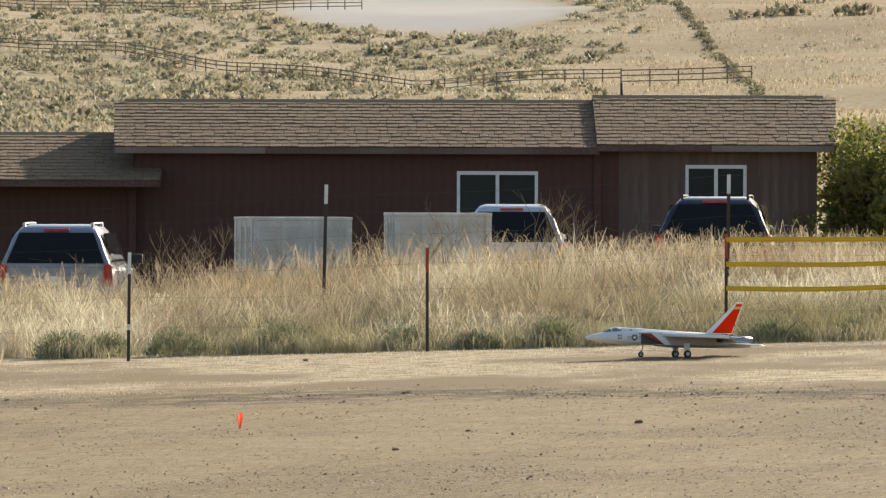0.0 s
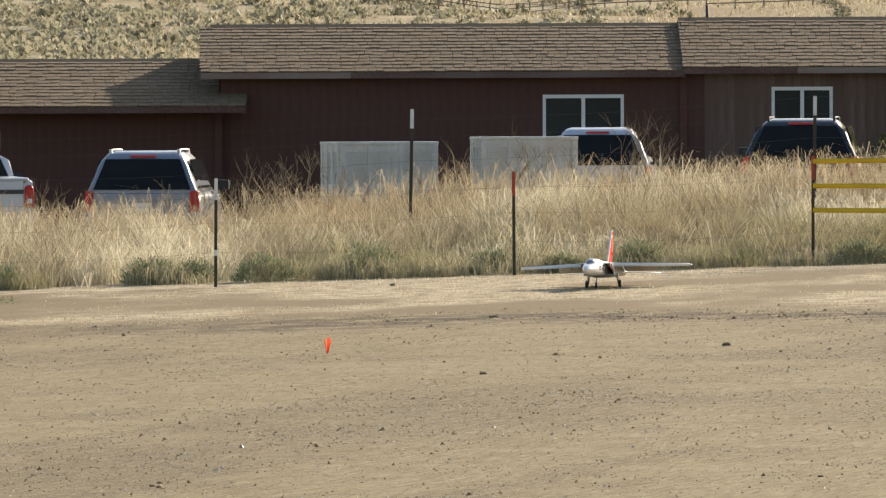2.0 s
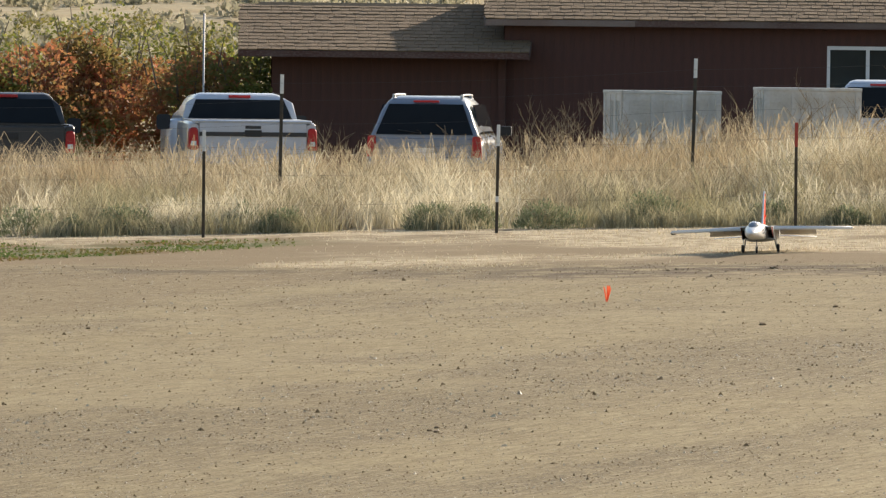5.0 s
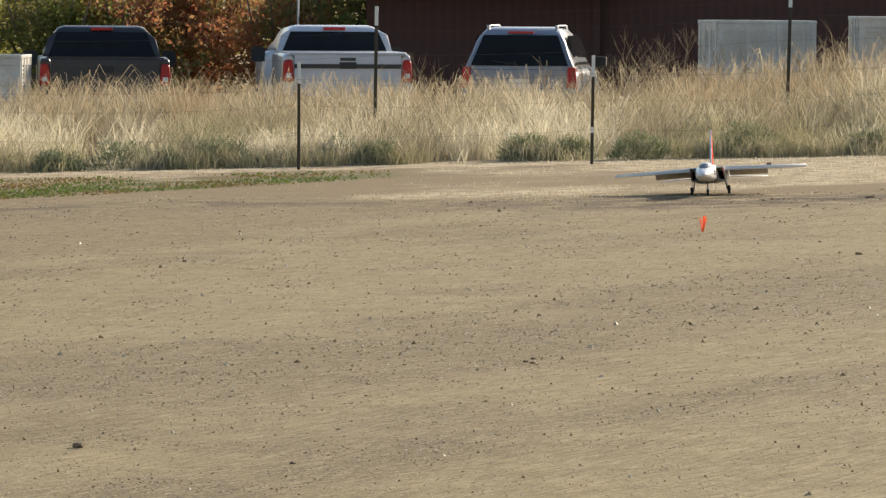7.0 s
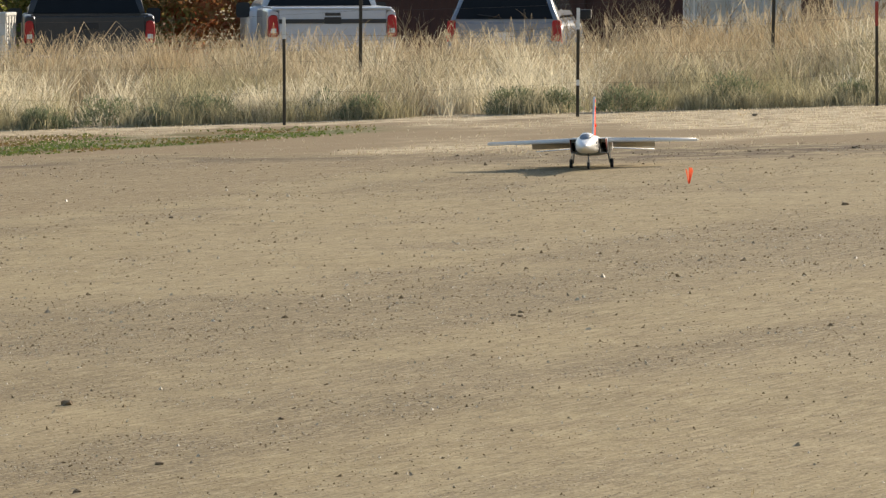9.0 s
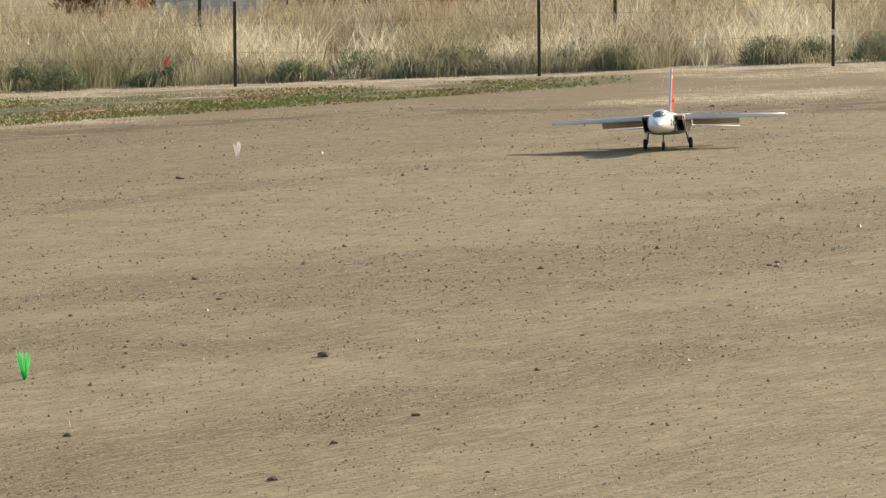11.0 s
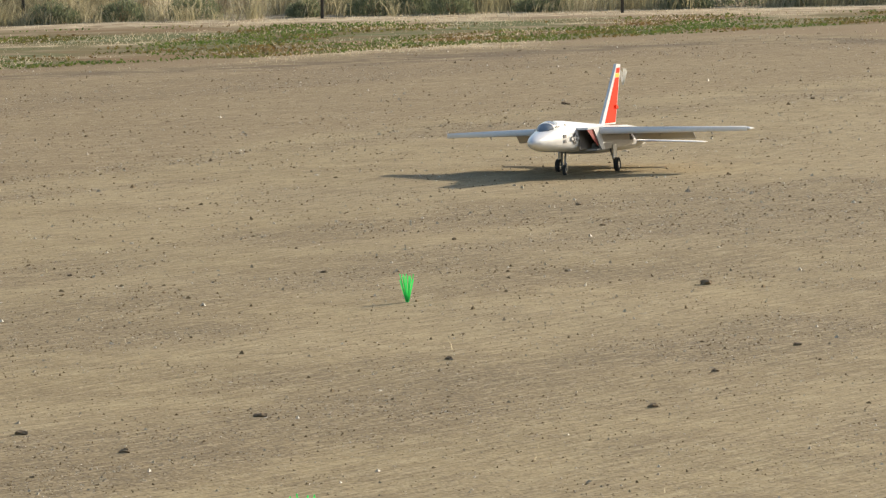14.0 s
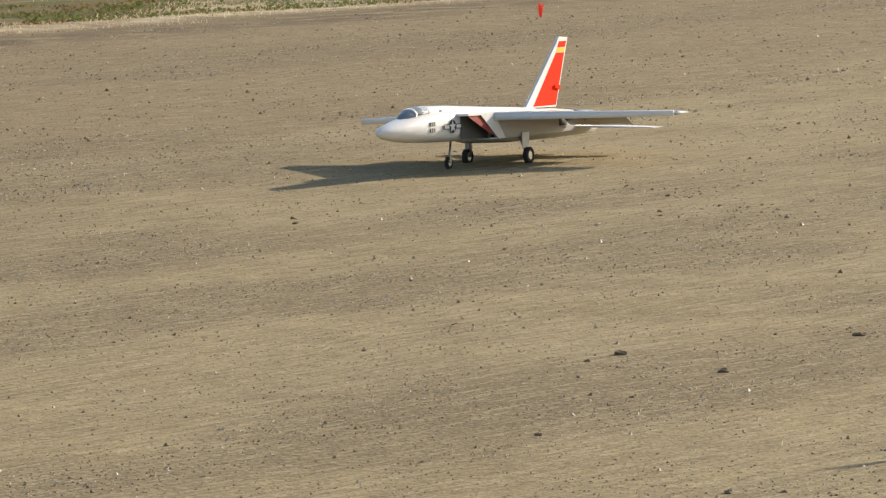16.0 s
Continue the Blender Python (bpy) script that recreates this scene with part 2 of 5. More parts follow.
M = {
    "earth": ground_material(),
    "stone": surface("gravel_stone", (0.74, 0.66, 0.50), 0.55, second=(0.42, 0.35, 0.24), island=(0.28, 0.22, 0.135), stain=8),
    "crumb": surface("earth_crumb", (0.27, 0.19, 0.10), 1.0, second=(0.18, 0.124, 0.066), bump=0.4),
    "clod": surface("dark_clod", (0.26, 0.19, 0.112), 1.0, second=(0.15, 0.108, 0.064), bump=0.6),
    "straw": leafy("straw_blades", (0.70, 0.625, 0.45), (0.23, 0.19, 0.115), (0.40, 0.33, 0.205), 0.43),
    "straw_pale": leafy("bleached_blades", (0.86, 0.80, 0.62), (0.44, 0.38, 0.25), None, 0.48),
    "straw_front": leafy("grey_green_grass", (0.60, 0.54, 0.36), (0.22, 0.20, 0.115), (0.33, 0.30, 0.17), 0.45),
    "straw_back": leafy("orange_brown_grass", (0.70, 0.605, 0.43), (0.25, 0.20, 0.125), (0.44, 0.345, 0.21), 0.45),
    "stubble": leafy("stubble_blades", (0.80, 0.71, 0.52), (0.42, 0.34, 0.21), None, 0.4),
    "strip_straw": leafy("strip_straw_bits", (0.86, 0.76, 0.54), (0.36, 0.285, 0.165), None, 0.5),
    "weed": leafy("green_weed", (0.10, 0.16, 0.035), (0.16, 0.20, 0.055), (0.22, 0.14, 0.055), 0.4),
    "shrub": leafy("grey_green_shrub", (0.14, 0.17, 0.09), (0.30, 0.32, 0.19), None, 0.42),
    "sage": leafy("sagebrush", (0.33, 0.31, 0.21), (0.46, 0.42, 0.30), (0.30, 0.285, 0.19), 0.45),
    "brush": leafy("dark_brush_leaves", (0.17, 0.165, 0.105), (0.33, 0.30, 0.20), None, 0.38),
    "twig": surface("twigs", (0.36, 0.27, 0.16), 0.9),
    "bark": surface("bark", (0.16, 0.12, 0.09), 0.95, bump=0.6),
    "leaf_red": leafy("autumn_leaf_red", (0.46, 0.15, 0.08), (0.36, 0.23, 0.09), (0.19, 0.19, 0.06), 0.5),
    "leaf_green": leafy("autumn_leaf_green", (0.13, 0.18, 0.04), (0.33, 0.30, 0.08), (0.20, 0.17, 0.06), 0.5),
    "siding": surface("red_brown_siding", (0.105, 0.044, 0.032), 0.85, second=(0.066, 0.034, 0.027), stretch=(1, 1, 0.15), grain=30, stain=2.0, bump=0.4, amount=0.8),
    "siding_old": surface("weathered_siding", (0.085, 0.042, 0.030), 0.9, second=(0.24, 0.18, 0.145), stretch=(1, 1, 0.10), grain=16, stain=2.6, bump=0.5, amount=0.9, island=(0.12, 0.078, 0.058)),
    "fascia": surface("worn_fascia", (0.10, 0.045, 0.034), 0.85, second=(0.19, 0.15, 0.125), stretch=(0.4, 1, 1), stain=1.2, amount=0.9, bump=0.3),
    "fascia_pale": surface("faded_pale_fascia", (0.27, 0.22, 0.185), 0.85, second=(0.20, 0.12, 0.09), stretch=(0.5, 1, 1), stain=1.5, amount=0.7),
    "shingle": surface("tan_shingle", (0.25, 0.168, 0.094), 0.95, second=(0.175, 0.122, 0.068), grain=60, stain=1.3, bump=0.5, amount=0.7, island=(0.20, 0.136, 0.076)),
    "shingle_dark": surface("shingle_underlay", (0.07, 0.05, 0.035), 0.95),
    "white_trim": surface("white_vinyl_frame", (0.78, 0.78, 0.76), 0.45, amount=0.15, bump=0.05),
    "room": surface("dim_room_wall", (0.25, 0.22, 0.19), 0.9),
    "bin": surface("white_plastic_bin", (0.66, 0.66, 0.62), 0.55, second=(0.46, 0.44, 0.38), stain=2.0, grain=20, amount=0.7, bump=0.1),
    "pane": dark_glass("window_pane", (0.020, 0.027, 0.028), 0.04, 0.12),
    "car_glass": dark_glass("car_glass"),
    "silver_paint": surface("silver_car_paint", (0.24, 0.275, 0.33), 0.3, 0.1, amount=0.25, coat=0.6, bump=0.0, second=(0.20, 0.22, 0.25)),
    "white_paint": surface("white_car_paint", (0.58, 0.61, 0.66), 0.3, 0.0, amount=0.25, coat=0.6, bump=0.0, second=(0.45, 0.46, 0.48)),
    "black_paint": surface("black_car_paint", (0.02, 0.021, 0.024), 0.25, 0.1, amount=0.4, coat=0.8, bump=0.0, second=(0.05, 0.048, 0.045)),
    "grey_paint": surface("dark_grey_car_paint", (0.020, 0.025, 0.032), 0.35, 0.0, amount=0.4, coat=0.15, bump=0.0, second=(0.045, 0.045, 0.048)),
    "red_lens": surface("red_tail_lens", (0.50, 0.012, 0.012), 0.4, amount=0.3, coat=0.0, bump=0.0),
    "black_plastic": surface("black_plastic", (0.03, 0.03, 0.03), 0.6),
    "tyre": surface("tyre_rubber", (0.025, 0.025, 0.025), 0.85, bump=0.4),
    "alloy": surface("alloy_rim", (0.55, 0.55, 0.55), 0.35, 0.8, amount=0.3),
    "chrome": surface("chrome", (0.75, 0.75, 0.75), 0.15, 1.0, amount=0.2, bump=0),
    "post": surface("rusty_post_steel", (0.050, 0.045, 0.032), 0.75, 0.1, second=(0.09, 0.062, 0.040), stain=6, amount=0.7),
    "white_paint_flat": surface("white_post_paint", (0.80, 0.80, 0.76), 0.7, amount=0.3),
    "red_paint_flat": surface("red_post_paint", (0.42, 0.06, 0.04), 0.7, amount=0.4),
    "wire": surface("galvanised_wire", (0.14, 0.13, 0.12), 0.6, 0.6),
    "yellow": surface("yellow_webbing", (0.78, 0.50, 0.02), 0.6, amount=0.25, second=(0.55, 0.33, 0.02)),
    "rail_wood": surface("grey_brown_rail", (0.30, 0.235, 0.165), 0.9, second=(0.09, 0.07, 0.05), bump=0.4),
    "galvanised": surface("galvanised_sheet", (0.5, 0.5, 0.5), 0.5, 0.5, amount=0.4),
    "flag_orange": leafy("orange_whisker", (0.90, 0.20, 0.09), (0.80, 0.14, 0.06), None, 0.45),
    "flag_green": leafy("green_whisker", (0.05, 0.62, 0.12), (0.08, 0.75, 0.2), None, 0.45),
    "flag_white": leafy("white_whisker", (0.8, 0.8, 0.76), (0.7, 0.7, 0.66), None, 0.4),
    "flag_red": leafy("red_whisker", (0.85, 0.09, 0.05), (0.75, 0.07, 0.05), None, 0.4),
    "flag_pink": leafy("pink_flag", (0.9, 0.12, 0.25), (0.85, 0.1, 0.22), None, 0.4),
    # the model aircraft
    "jet_white": surface("jet_silver_white", (0.88, 0.88, 0.86), 0.28, 0.0, second=(0.76, 0.75, 0.73), stain=4, grain=60, amount=0.45, bump=0.03, coat=0.3),
    # this grey carries the shade on nacelle sides, wing and belly
    "jet_shade": surface("jet_shaded_grey", (0.42, 0.415, 0.405), 0.35, 0.05, second=(0.35, 0.345, 0.335), stain=4, grain=60, amount=0.45, bump=0.03, coat=0.15),
    "jet_orange": surface("jet_fluorescent_orange", (0.95, 0.034, 0.003), 0.75, amount=0.08, bump=0.02, spec=0.08),
    "jet_red": surface("jet_dull_red", (0.33, 0.032, 0.024), 0.5, amount=0.3, bump=0.02),
    "jet_yellow": surface("jet_yellow", (0.85, 0.60, 0.03), 0.4, amount=0.15, bump=0.02),
    "jet_dark": surface("jet_dark_interior", (0.035, 0.033, 0.032), 0.8),
    # dark tone that paints the intake's inner shade
    "jet_duct_shade": surface("jet_duct_wall_shade", (0.12, 0.11, 0.10), 0.7),
    "jet_ink": surface("jet_black_marking", (0.03, 0.03, 0.035), 0.5, amount=0.2),
    "jet_grey": surface("jet_grey_metal", (0.30, 0.30, 0.30), 0.4, 0.7),
    "canopy": dark_glass("smoked_canopy", (0.16, 0.185, 0.21), 0.05, 0.5),
}


# ---- mesh helpers ----
def part(name, bm, material, parent=None, label=""):
    me = bpy.data.meshes.new(name)
    bm.normal_update()
    bm.to_mesh(me)
    bm.free()
    me.materials.append(M[material])
    ob = new(name, me)
    if parent:
        ob.parent = parent
    if label:
        ob["label"] = label
    return ob


def raw(name, verts, faces, material, parent=None, label=""):
    me = bpy.data.meshes.new(name)
    me.from_pydata(verts, [], faces)
    me.update()
    me.materials.append(M[material])
    ob = new(name, me)
    if parent:
        ob.parent = parent
    if label:
        ob["label"] = label
    return ob


def thing(name, m, label, category, group="", kind=""):
    ob = new(name)
    ob.matrix_basis = m
    return tagged(ob, label, category, group, kind)


def box(bm, x0, x1, y0, y1, z0, z1, bevel=0.0):
    vs = [bm.verts.new((x, y, z)) for z in (z0, z1) for y in (y0, y1) for x in (x0, x1)]
    fs = [bm.faces.new([vs[i] for i in f]) for f in ((0, 2, 3, 1), (4, 5, 7, 6), (0, 1, 5, 4), (2, 6, 7, 3), (0, 4, 6, 2), (1, 3, 7, 5))]
    if bevel:
        es = list({e for f in fs for e in f.edges})
        bmesh.ops.bevel(bm, geom=es, offset=bevel, segments=2, affect="EDGES", profile=0.7)
    return bm


def boxed(*a, bevel=0.0):
    return box(bmesh.new(), *a, bevel=bevel)


def prism(bm, pts, axis, a, b):
    """A plate: outline pts in the plane across axis, between a and b along it."""
    def v(p, k):
        return {"x": (k, p[0], p[1]), "y": (p[0], k, p[1]), "z": (p[0], p[1], k)}[axis]
    lo = [bm.verts.new(v(p, a)) for p in pts]
    hi = [bm.verts.new(v(p, b)) for p in pts]
    bm.faces.new(lo)
    bm.faces.new(hi[::-1])
    for i in range(len(pts)):
        j = (i + 1) % len(pts)
        bm.faces.new((lo[i], hi[i], hi[j], lo[j]))
    bmesh.ops.recalc_face_normals(bm, faces=bm.faces)
    return bm


def loft(rings, caps=True, smooth=True):
    """Skin between rings of equal length."""
    bm = bmesh.new()
    vr = [[bm.verts.new(p) for p in ring] for ring in rings]
    n = len(rings[0])
    for a, b in zip(vr, vr[1:]):
        for i in range(n):
            f = bm.faces.new((a[i], a[(i + 1) % n], b[(i + 1) % n], b[i]))
            f.smooth = smooth
    if caps:
        bm.faces.new(vr[0][::-1])
        bm.faces.new(vr[-1])
    bmesh.ops.recalc_face_normals(bm, faces=bm.faces)
    return bm


def tube(pts, radius, sides=6):
    rings = []
    for i, q in enumerate(pts):
        q = Vector(q)
        d = (Vector(pts[min(i + 1, len(pts) - 1)]) - Vector(pts[max(i - 1, 0)])).normalized()
        u = d.orthogonal().normalized()
        w = d.cross(u)
        rad = radius[i] if isinstance(radius, (list, tuple)) else radius
        rings.append([tuple(q + (u * math.cos(a) + w * math.sin(a)) * rad) for a in (2 * math.pi * k / sides for k in range(sides))])
    # keep the rings from twisting
    return loft(rings)


def rod(a, b, r, sides=8):
    return tube([a, b], r, sides)


def disc(bm, cx, cy, cz, r, w, sides=20, axis="x", inner=0.0):
    """A wheel-like turned body about axis, width w."""
    prof = [(-w / 2, r * 0.86), (-w * 0.38, r), (w * 0.38, r), (w / 2, r * 0.86)]
    rings = []
    for k in range(sides):
        a = 2 * math.pi * k / sides
        ring = []
        for o, rr in prof + ([(w / 2, inner), (-w / 2, inner)] if inner else []):
            if axis == "x":
                ring.append((cx + o, cy + rr * math.cos(a), cz + rr * math.sin(a)))
            else:
                ring.append((cx + rr * math.cos(a), cy + o, cz + rr * math.sin(a)))
        rings.append(ring)
    vr = [[bm.verts.new(q) for q in ring] for ring in rings]
    n = len(rings[0])
    for k in range(sides):
        a, b = vr[k], vr[(k + 1) % sides]
        for i in range(n - (0 if inner else 1)):
            bm.faces.new((a[i], b[i], b[(i + 1) % n], a[(i + 1) % n]))
    if not inner:
        bm.faces.new([v[0] for v in vr][::-1])
        bm.faces.new([v[-1] for v in vr])
    bmesh.ops.recalc_face_normals(bm, faces=bm.faces)
    return bm


# the verge: where straw begins, and where the green weeds begin, by bearing
def verge_edge(a):
    return np.interp(a, [-24, -21.6, -17, -13, -8, -4.5, 0, 4.5, 8], [47.5, 49.5, 53, 55.5, 59, 57, 56, 53.5, 52])


def weed_edge(a):
    return np.interp(a, [-24, -19, -13, -8, -5], [50.5, 52.8, 56.2, 61.0, 64.5])


# ---- the land: one sheet from underfoot to the hills ----
def build_ground():
    az = np.concatenate([np.arange(-180, -26, 7.0), np.arange(-26, 10, 0.25), np.arange(10, 180, 7.0)])
    rr = np.concatenate([[0.0], np.arange(2, 13, 1.0), np.arange(13, 72, 0.22), np.geomspace(72, 130, 70), np.geomspace(132, 900, 190), np.geomspace(930, 4000, 30)])
    A, R = np.meshgrid(np.radians(az), rr)
    X, Y = R * np.sin(A), R * np.cos(A)
    Z = height(X, Y)
    n = len(az)
    verts = np.stack([X, Y, Z], -1).reshape(-1, 3)
    i = np.arange(len(rr) - 1)[:, None] * n
    j = np.arange(n)[None, :]
    k = (j + 1) % n
    faces = np.stack([i + j, i + k, i + n + k, i + n + j], -1).reshape(-1, 4)
    ob = raw("ground", verts.tolist(), faces.tolist(), "earth")
    me = ob.data
    me.polygons.foreach_set("use_smooth", [True] * len(me.polygons))
    x, y = verts[:, 0], verts[:, 1]
    r, a = np.hypot(x, y), np.degrees(np.arctan2(x, y))
    wob = (fbm(x / 2.5, y / 2.5, 3) - 0.5) * 3.0
    edge = verge_edge(a) + wob
    straw = np.clip((r - edge) / 1.2, 0, 1) * np.clip((86 - r) / 2, 0, 1)
    lo = weed_edge(a) + wob * 0.5
    green = np.clip((r - lo) / 0.8, 0, 1) * np.clip((67.4 - r) / 0.8, 0, 1) * np.clip((-4.6 - a) / 1.2, 0, 1)
    clods = np.exp(-((r - edge + 1.2) / 1.6) ** 2) * np.clip((a + 4.5) / 2, 0, 1) + 0.75 * np.exp(-((r - edge + 1.5) / 1.3) ** 2) * np.clip((-a - 3) / 2, 0, 1)
    hill = np.clip((r - 120) / 60, 0, 1)
    scrub = np.clip((2.2 - a + (r - 550) * 0.006) / 1.0, 0, 1)
    px, py = polar(-0.1, 640)
    pad = np.clip((1.0 - np.hypot((x - px) / 19.0, (y - py) / 44.0)) * 5, 0, 1)
    near = np.clip((60 - r) / 4, 0, 1)
    past = past_cut(x, y)
    brown = np.clip(past / 0.5, 0, 1) * near
    rows = np.clip(furrow(x, y) * near, 0, 1)
    for name, val in (("furrow", rows), ("brown", brown), ("verge", straw), ("straw", straw * np.maximum(straw_patch(x, y), np.clip((r - 68.0) * 2, 0, 1))), ("green", green), ("clods", np.clip(clods, 0, 1)), ("hill", hill), ("scrub", scrub), ("pad", pad)):
        at = me.attributes.new(name, "FLOAT", "POINT")
        at.data.foreach_set("value", val.astype(np.float32))
    tagged(ob, "pale tan dirt field with straw verge and dry hills", "ground", kind="structure")


build_ground()


def blades(name, x, y, h, width, lean, material, label, category, seed, z=None):
    """Many thin bent blades as one mesh."""
    g = np.random.default_rng(seed)
    n = len(x)
    z0 = height(x, y) - 0.02 if z is None else z
    turn = g.uniform(0, 2 * np.pi, n)
    lx, ly = np.cos(turn) * lean * h, np.sin(turn) * lean * h
    face = g.uniform(-0.9, 0.9, n)
    wx, wy = np.cos(face) * width / 2, np.sin(face) * width / 2
    v = np.empty((n, 5, 3))
    v[:, 0] = np.stack([x - wx, y - wy, z0], -1)
    v[:, 1] = np.stack([x + wx, y + wy, z0], -1)
    v[:, 2] = np.stack([x + wx * 0.8 + lx * 0.3, y + wy * 0.8 + ly * 0.3, z0 + h * 0.6], -1)
    v[:, 3] = np.stack([x - wx * 0.8 + lx * 0.3, y - wy * 0.8 + ly * 0.3, z0 + h * 0.6], -1)
    v[:, 4] = np.stack([x + lx, y + ly, z0 + h * (1 - 0.3 * lean)], -1)
    i = np.arange(n) * 5
    quads = np.stack([i, i + 1, i + 2, i + 3], -1).tolist()
    tris = np.stack([i + 3, i + 2, i + 4], -1).tolist()
    ob = raw(name, v.reshape(-1, 3).tolist(), quads + tris, material)
    return tagged(ob, label, category, kind="stuff")


def tussocks(name, cx, cy, tall, per, material, label, seed, droop=1.0):
    """Grass tufts: blades spread from each root, arch over and hang, as one mesh."""
    g = np.random.default_rng(seed)
    n = len(cx) * per
    tx, ty, th = np.repeat(cx, per), np.repeat(cy, per), np.repeat(tall, per)
    comb = np.repeat(g.uniform(0, 2 * np.pi, len(cx)), per)
    way = comb + g.normal(0, 1.25, n)
    h = th * g.uniform(0.35, 1.0, n) ** 0.8
    reach = h * droop * g.uniform(0.15, 1.15, n)
    x0, y0 = tx + g.normal(0, 0.07, n), ty + g.normal(0, 0.07, n)
    z0 = height(x0, y0) - 0.02
    dx, dy = np.cos(way), np.sin(way)
    w = g.uniform(0.0035, 0.0105, n)
    face = g.uniform(-0.9, 0.9, n)
    wx, wy = np.cos(face) * w / 2, np.sin(face) * w / 2
    sag = g.uniform(0.45, 1.02, n)
    v = np.empty((n, 7, 3))
    for k, (out_k, up_k, wide) in enumerate(((0.0, 0.0, 1.0), (0.22, 0.55, 0.9), (0.60, 0.93, 0.7))):
        px, py, pz = x0 + dx * reach * out_k, y0 + dy * reach * out_k, z0 + h * up_k
        v[:, 2 * k] = np.stack([px - wx * wide, py - wy * wide, pz], -1)
        v[:, 2 * k + 1] = np.stack([px + wx * wide, py + wy * wide, pz], -1)
    v[:, 6] = np.stack([x0 + dx * reach, y0 + dy * reach, z0 + h * sag], -1)
    i = np.arange(n) * 7
    faces = np.concatenate([np.stack([i, i + 1, i + 3, i + 2], -1), np.stack([i + 2, i + 3, i + 5, i + 4], -1)]).tolist() + np.stack([i + 4, i + 5, i + 6], -1).tolist()
    ob = raw(name, v.reshape(-1, 3).tolist(), faces, material)
    return tagged(ob, label, "grass", kind="stuff")


def grass_belt():
    g = np.random.default_rng(11)
    n = 16500
    a = g.uniform(-17.5, 7.5, n)
    r = 69.9 + 14.2 * g.uniform(0, 1, n) ** 1.1
    x, y = r * np.sin(np.radians(a)), r * np.cos(np.radians(a))
    dens = fbm(x / 1.1, y / 1.3, 21)
    keep = g.uniform(0, 1, n) < np.clip((dens - 0.36) * 5.0, 0.10, 1)
    a, r, x, y, dens = a[keep], r[keep], x[keep], y[keep], dens[keep]
    tall = np.interp(r, [69.9, 71, 74, 78, 84], [0.26, 0.50, 0.74, 0.96, 1.04])
    tall = tall * (0.42 + 0.62 * fbm(x / 1.8, y / 1.8, 31) + 0.5 * fbm(x / 0.5, y / 0.6, 32)) * g.uniform(0.62, 1.18, len(x))
    band = r + (fbm(x / 2.2, y / 2.2, 91) - 0.5) * 9
    pale = fbm(x / 1.5, y / 2.0, 95)
    front, back = band < 72.6, band > 77.4
    for k, (name, pick, mat, label) in enumerate((("verge_grass", front, "straw_front", "shaggy grey-green and straw grass along the fence foot"), ("dry_grass", ~front & ~back & (pale < 0.51), "straw", "tall pale straw-coloured grass behind the wire fence"), ("bleached_grass", ~front & ~back & (pale >= 0.51), "straw_pale", "bleached fluffy grass tufts behind the wire fence"), ("brown_grass", back, "straw_back", "tall orange-brown dry grass before the parked cars"))):
        tussocks(name, x[pick], y[pick], tall[pick], 16, mat, label, 12 + k, 1.0 if k < 3 else 0.85)
    # single bent stalks standing above the mass
    m = 260
    a = g.uniform(-17, 7.5, m)
    r = g.uniform(75, 84, m)
    x, y = r * np.sin(np.radians(a)), r * np.cos(np.radians(a))
    tussocks("tall_grass_stalks", x, y, g.uniform(0.85, 1.3, m) * np.interp(a, [-17, -4, 0, 7], [0.9, 0.95, 1.0, 1.0]), 6, "straw", "tall bleached seed stalks bending above the dry grass", 19, 0.7)


def stubble_belt():
    g = np.random.default_rng(17)
    n = 170000
    a = g.uniform(-22, 8, n)
    r = g.uniform(48.0, 70.4, n)
    x, y = r * np.sin(np.radians(a)), r * np.cos(np.radians(a))
    edge = verge_edge(a) + 0.3 + (fbm(x / 2.5, y / 2.5, 3) - 0.5) * 3.0
    patch = straw_patch(x, y)
    keep = (r > edge - 0.6) & (g.uniform(0, 1, n) < np.clip(patch * 0.85 + 0.35 * (r > 68.6), 0.03, 1))
    x, y = x[keep], y[keep]
    blades("straw_stubble", x, y, g.uniform(0.02, 0.075, len(x)) * g.uniform(0.5, 1.0, len(x)), g.uniform(0.004, 0.012, len(x)), g.uniform(0.2, 1.0, len(x)), "stubble", "short bleached straw stubble on the verge", "grass", 18)
    n = 110000
    a = g.uniform(-23, 7, n)
    r = np.where(g.uniform(0, 1, n) < 0.6, 1 / g.uniform(1 / 58.0, 1 / 14.0, n), g.uniform(14.5, 58.0, n))
    x, y = r * np.sin(np.radians(a)), r * np.cos(np.radians(a))
    keep = g.uniform(0, 1, n) < np.clip((fbm(x / 1.5, y / 3.0, 45) - 0.35) * 3.2, 0.12, 1)
    x, y = x[keep], y[keep]
    blades("strip_stubble", x, y, np.exp(g.normal(math.log(0.013), 0.45, len(x))), g.uniform(0.003, 0.006, len(x)), g.uniform(0.1, 1.2, len(x)), "strip_straw", "sparse dry grass stubs over the dirt strip", "grass", 47)
    n = 80000
    a = g.uniform(-22.5, -4.8, n)
    r = g.uniform(50.0, 67.4, n)
    x, y = r * np.sin(np.radians(a)), r * np.cos(np.radians(a))
    lo = weed_edge(a)
    patch = fbm(x / 1.4, y / 2.2, 51)
    keep = (r > lo) & (g.uniform(0, 1, n) < np.clip((patch - 0.38) * 4.0, 0, 1) * np.clip((-5.0 - a) / 2.0, 0, 1))
    x, y = x[keep], y[keep]
    blades("low_green_weeds", x, y, g.uniform(0.02, 0.07, len(x)), g.uniform(0.012, 0.035, len(x)), g.uniform(0.5, 1.4, len(x)), "weed", "low green and reddish weeds in patches on the verge", "weeds", 19)


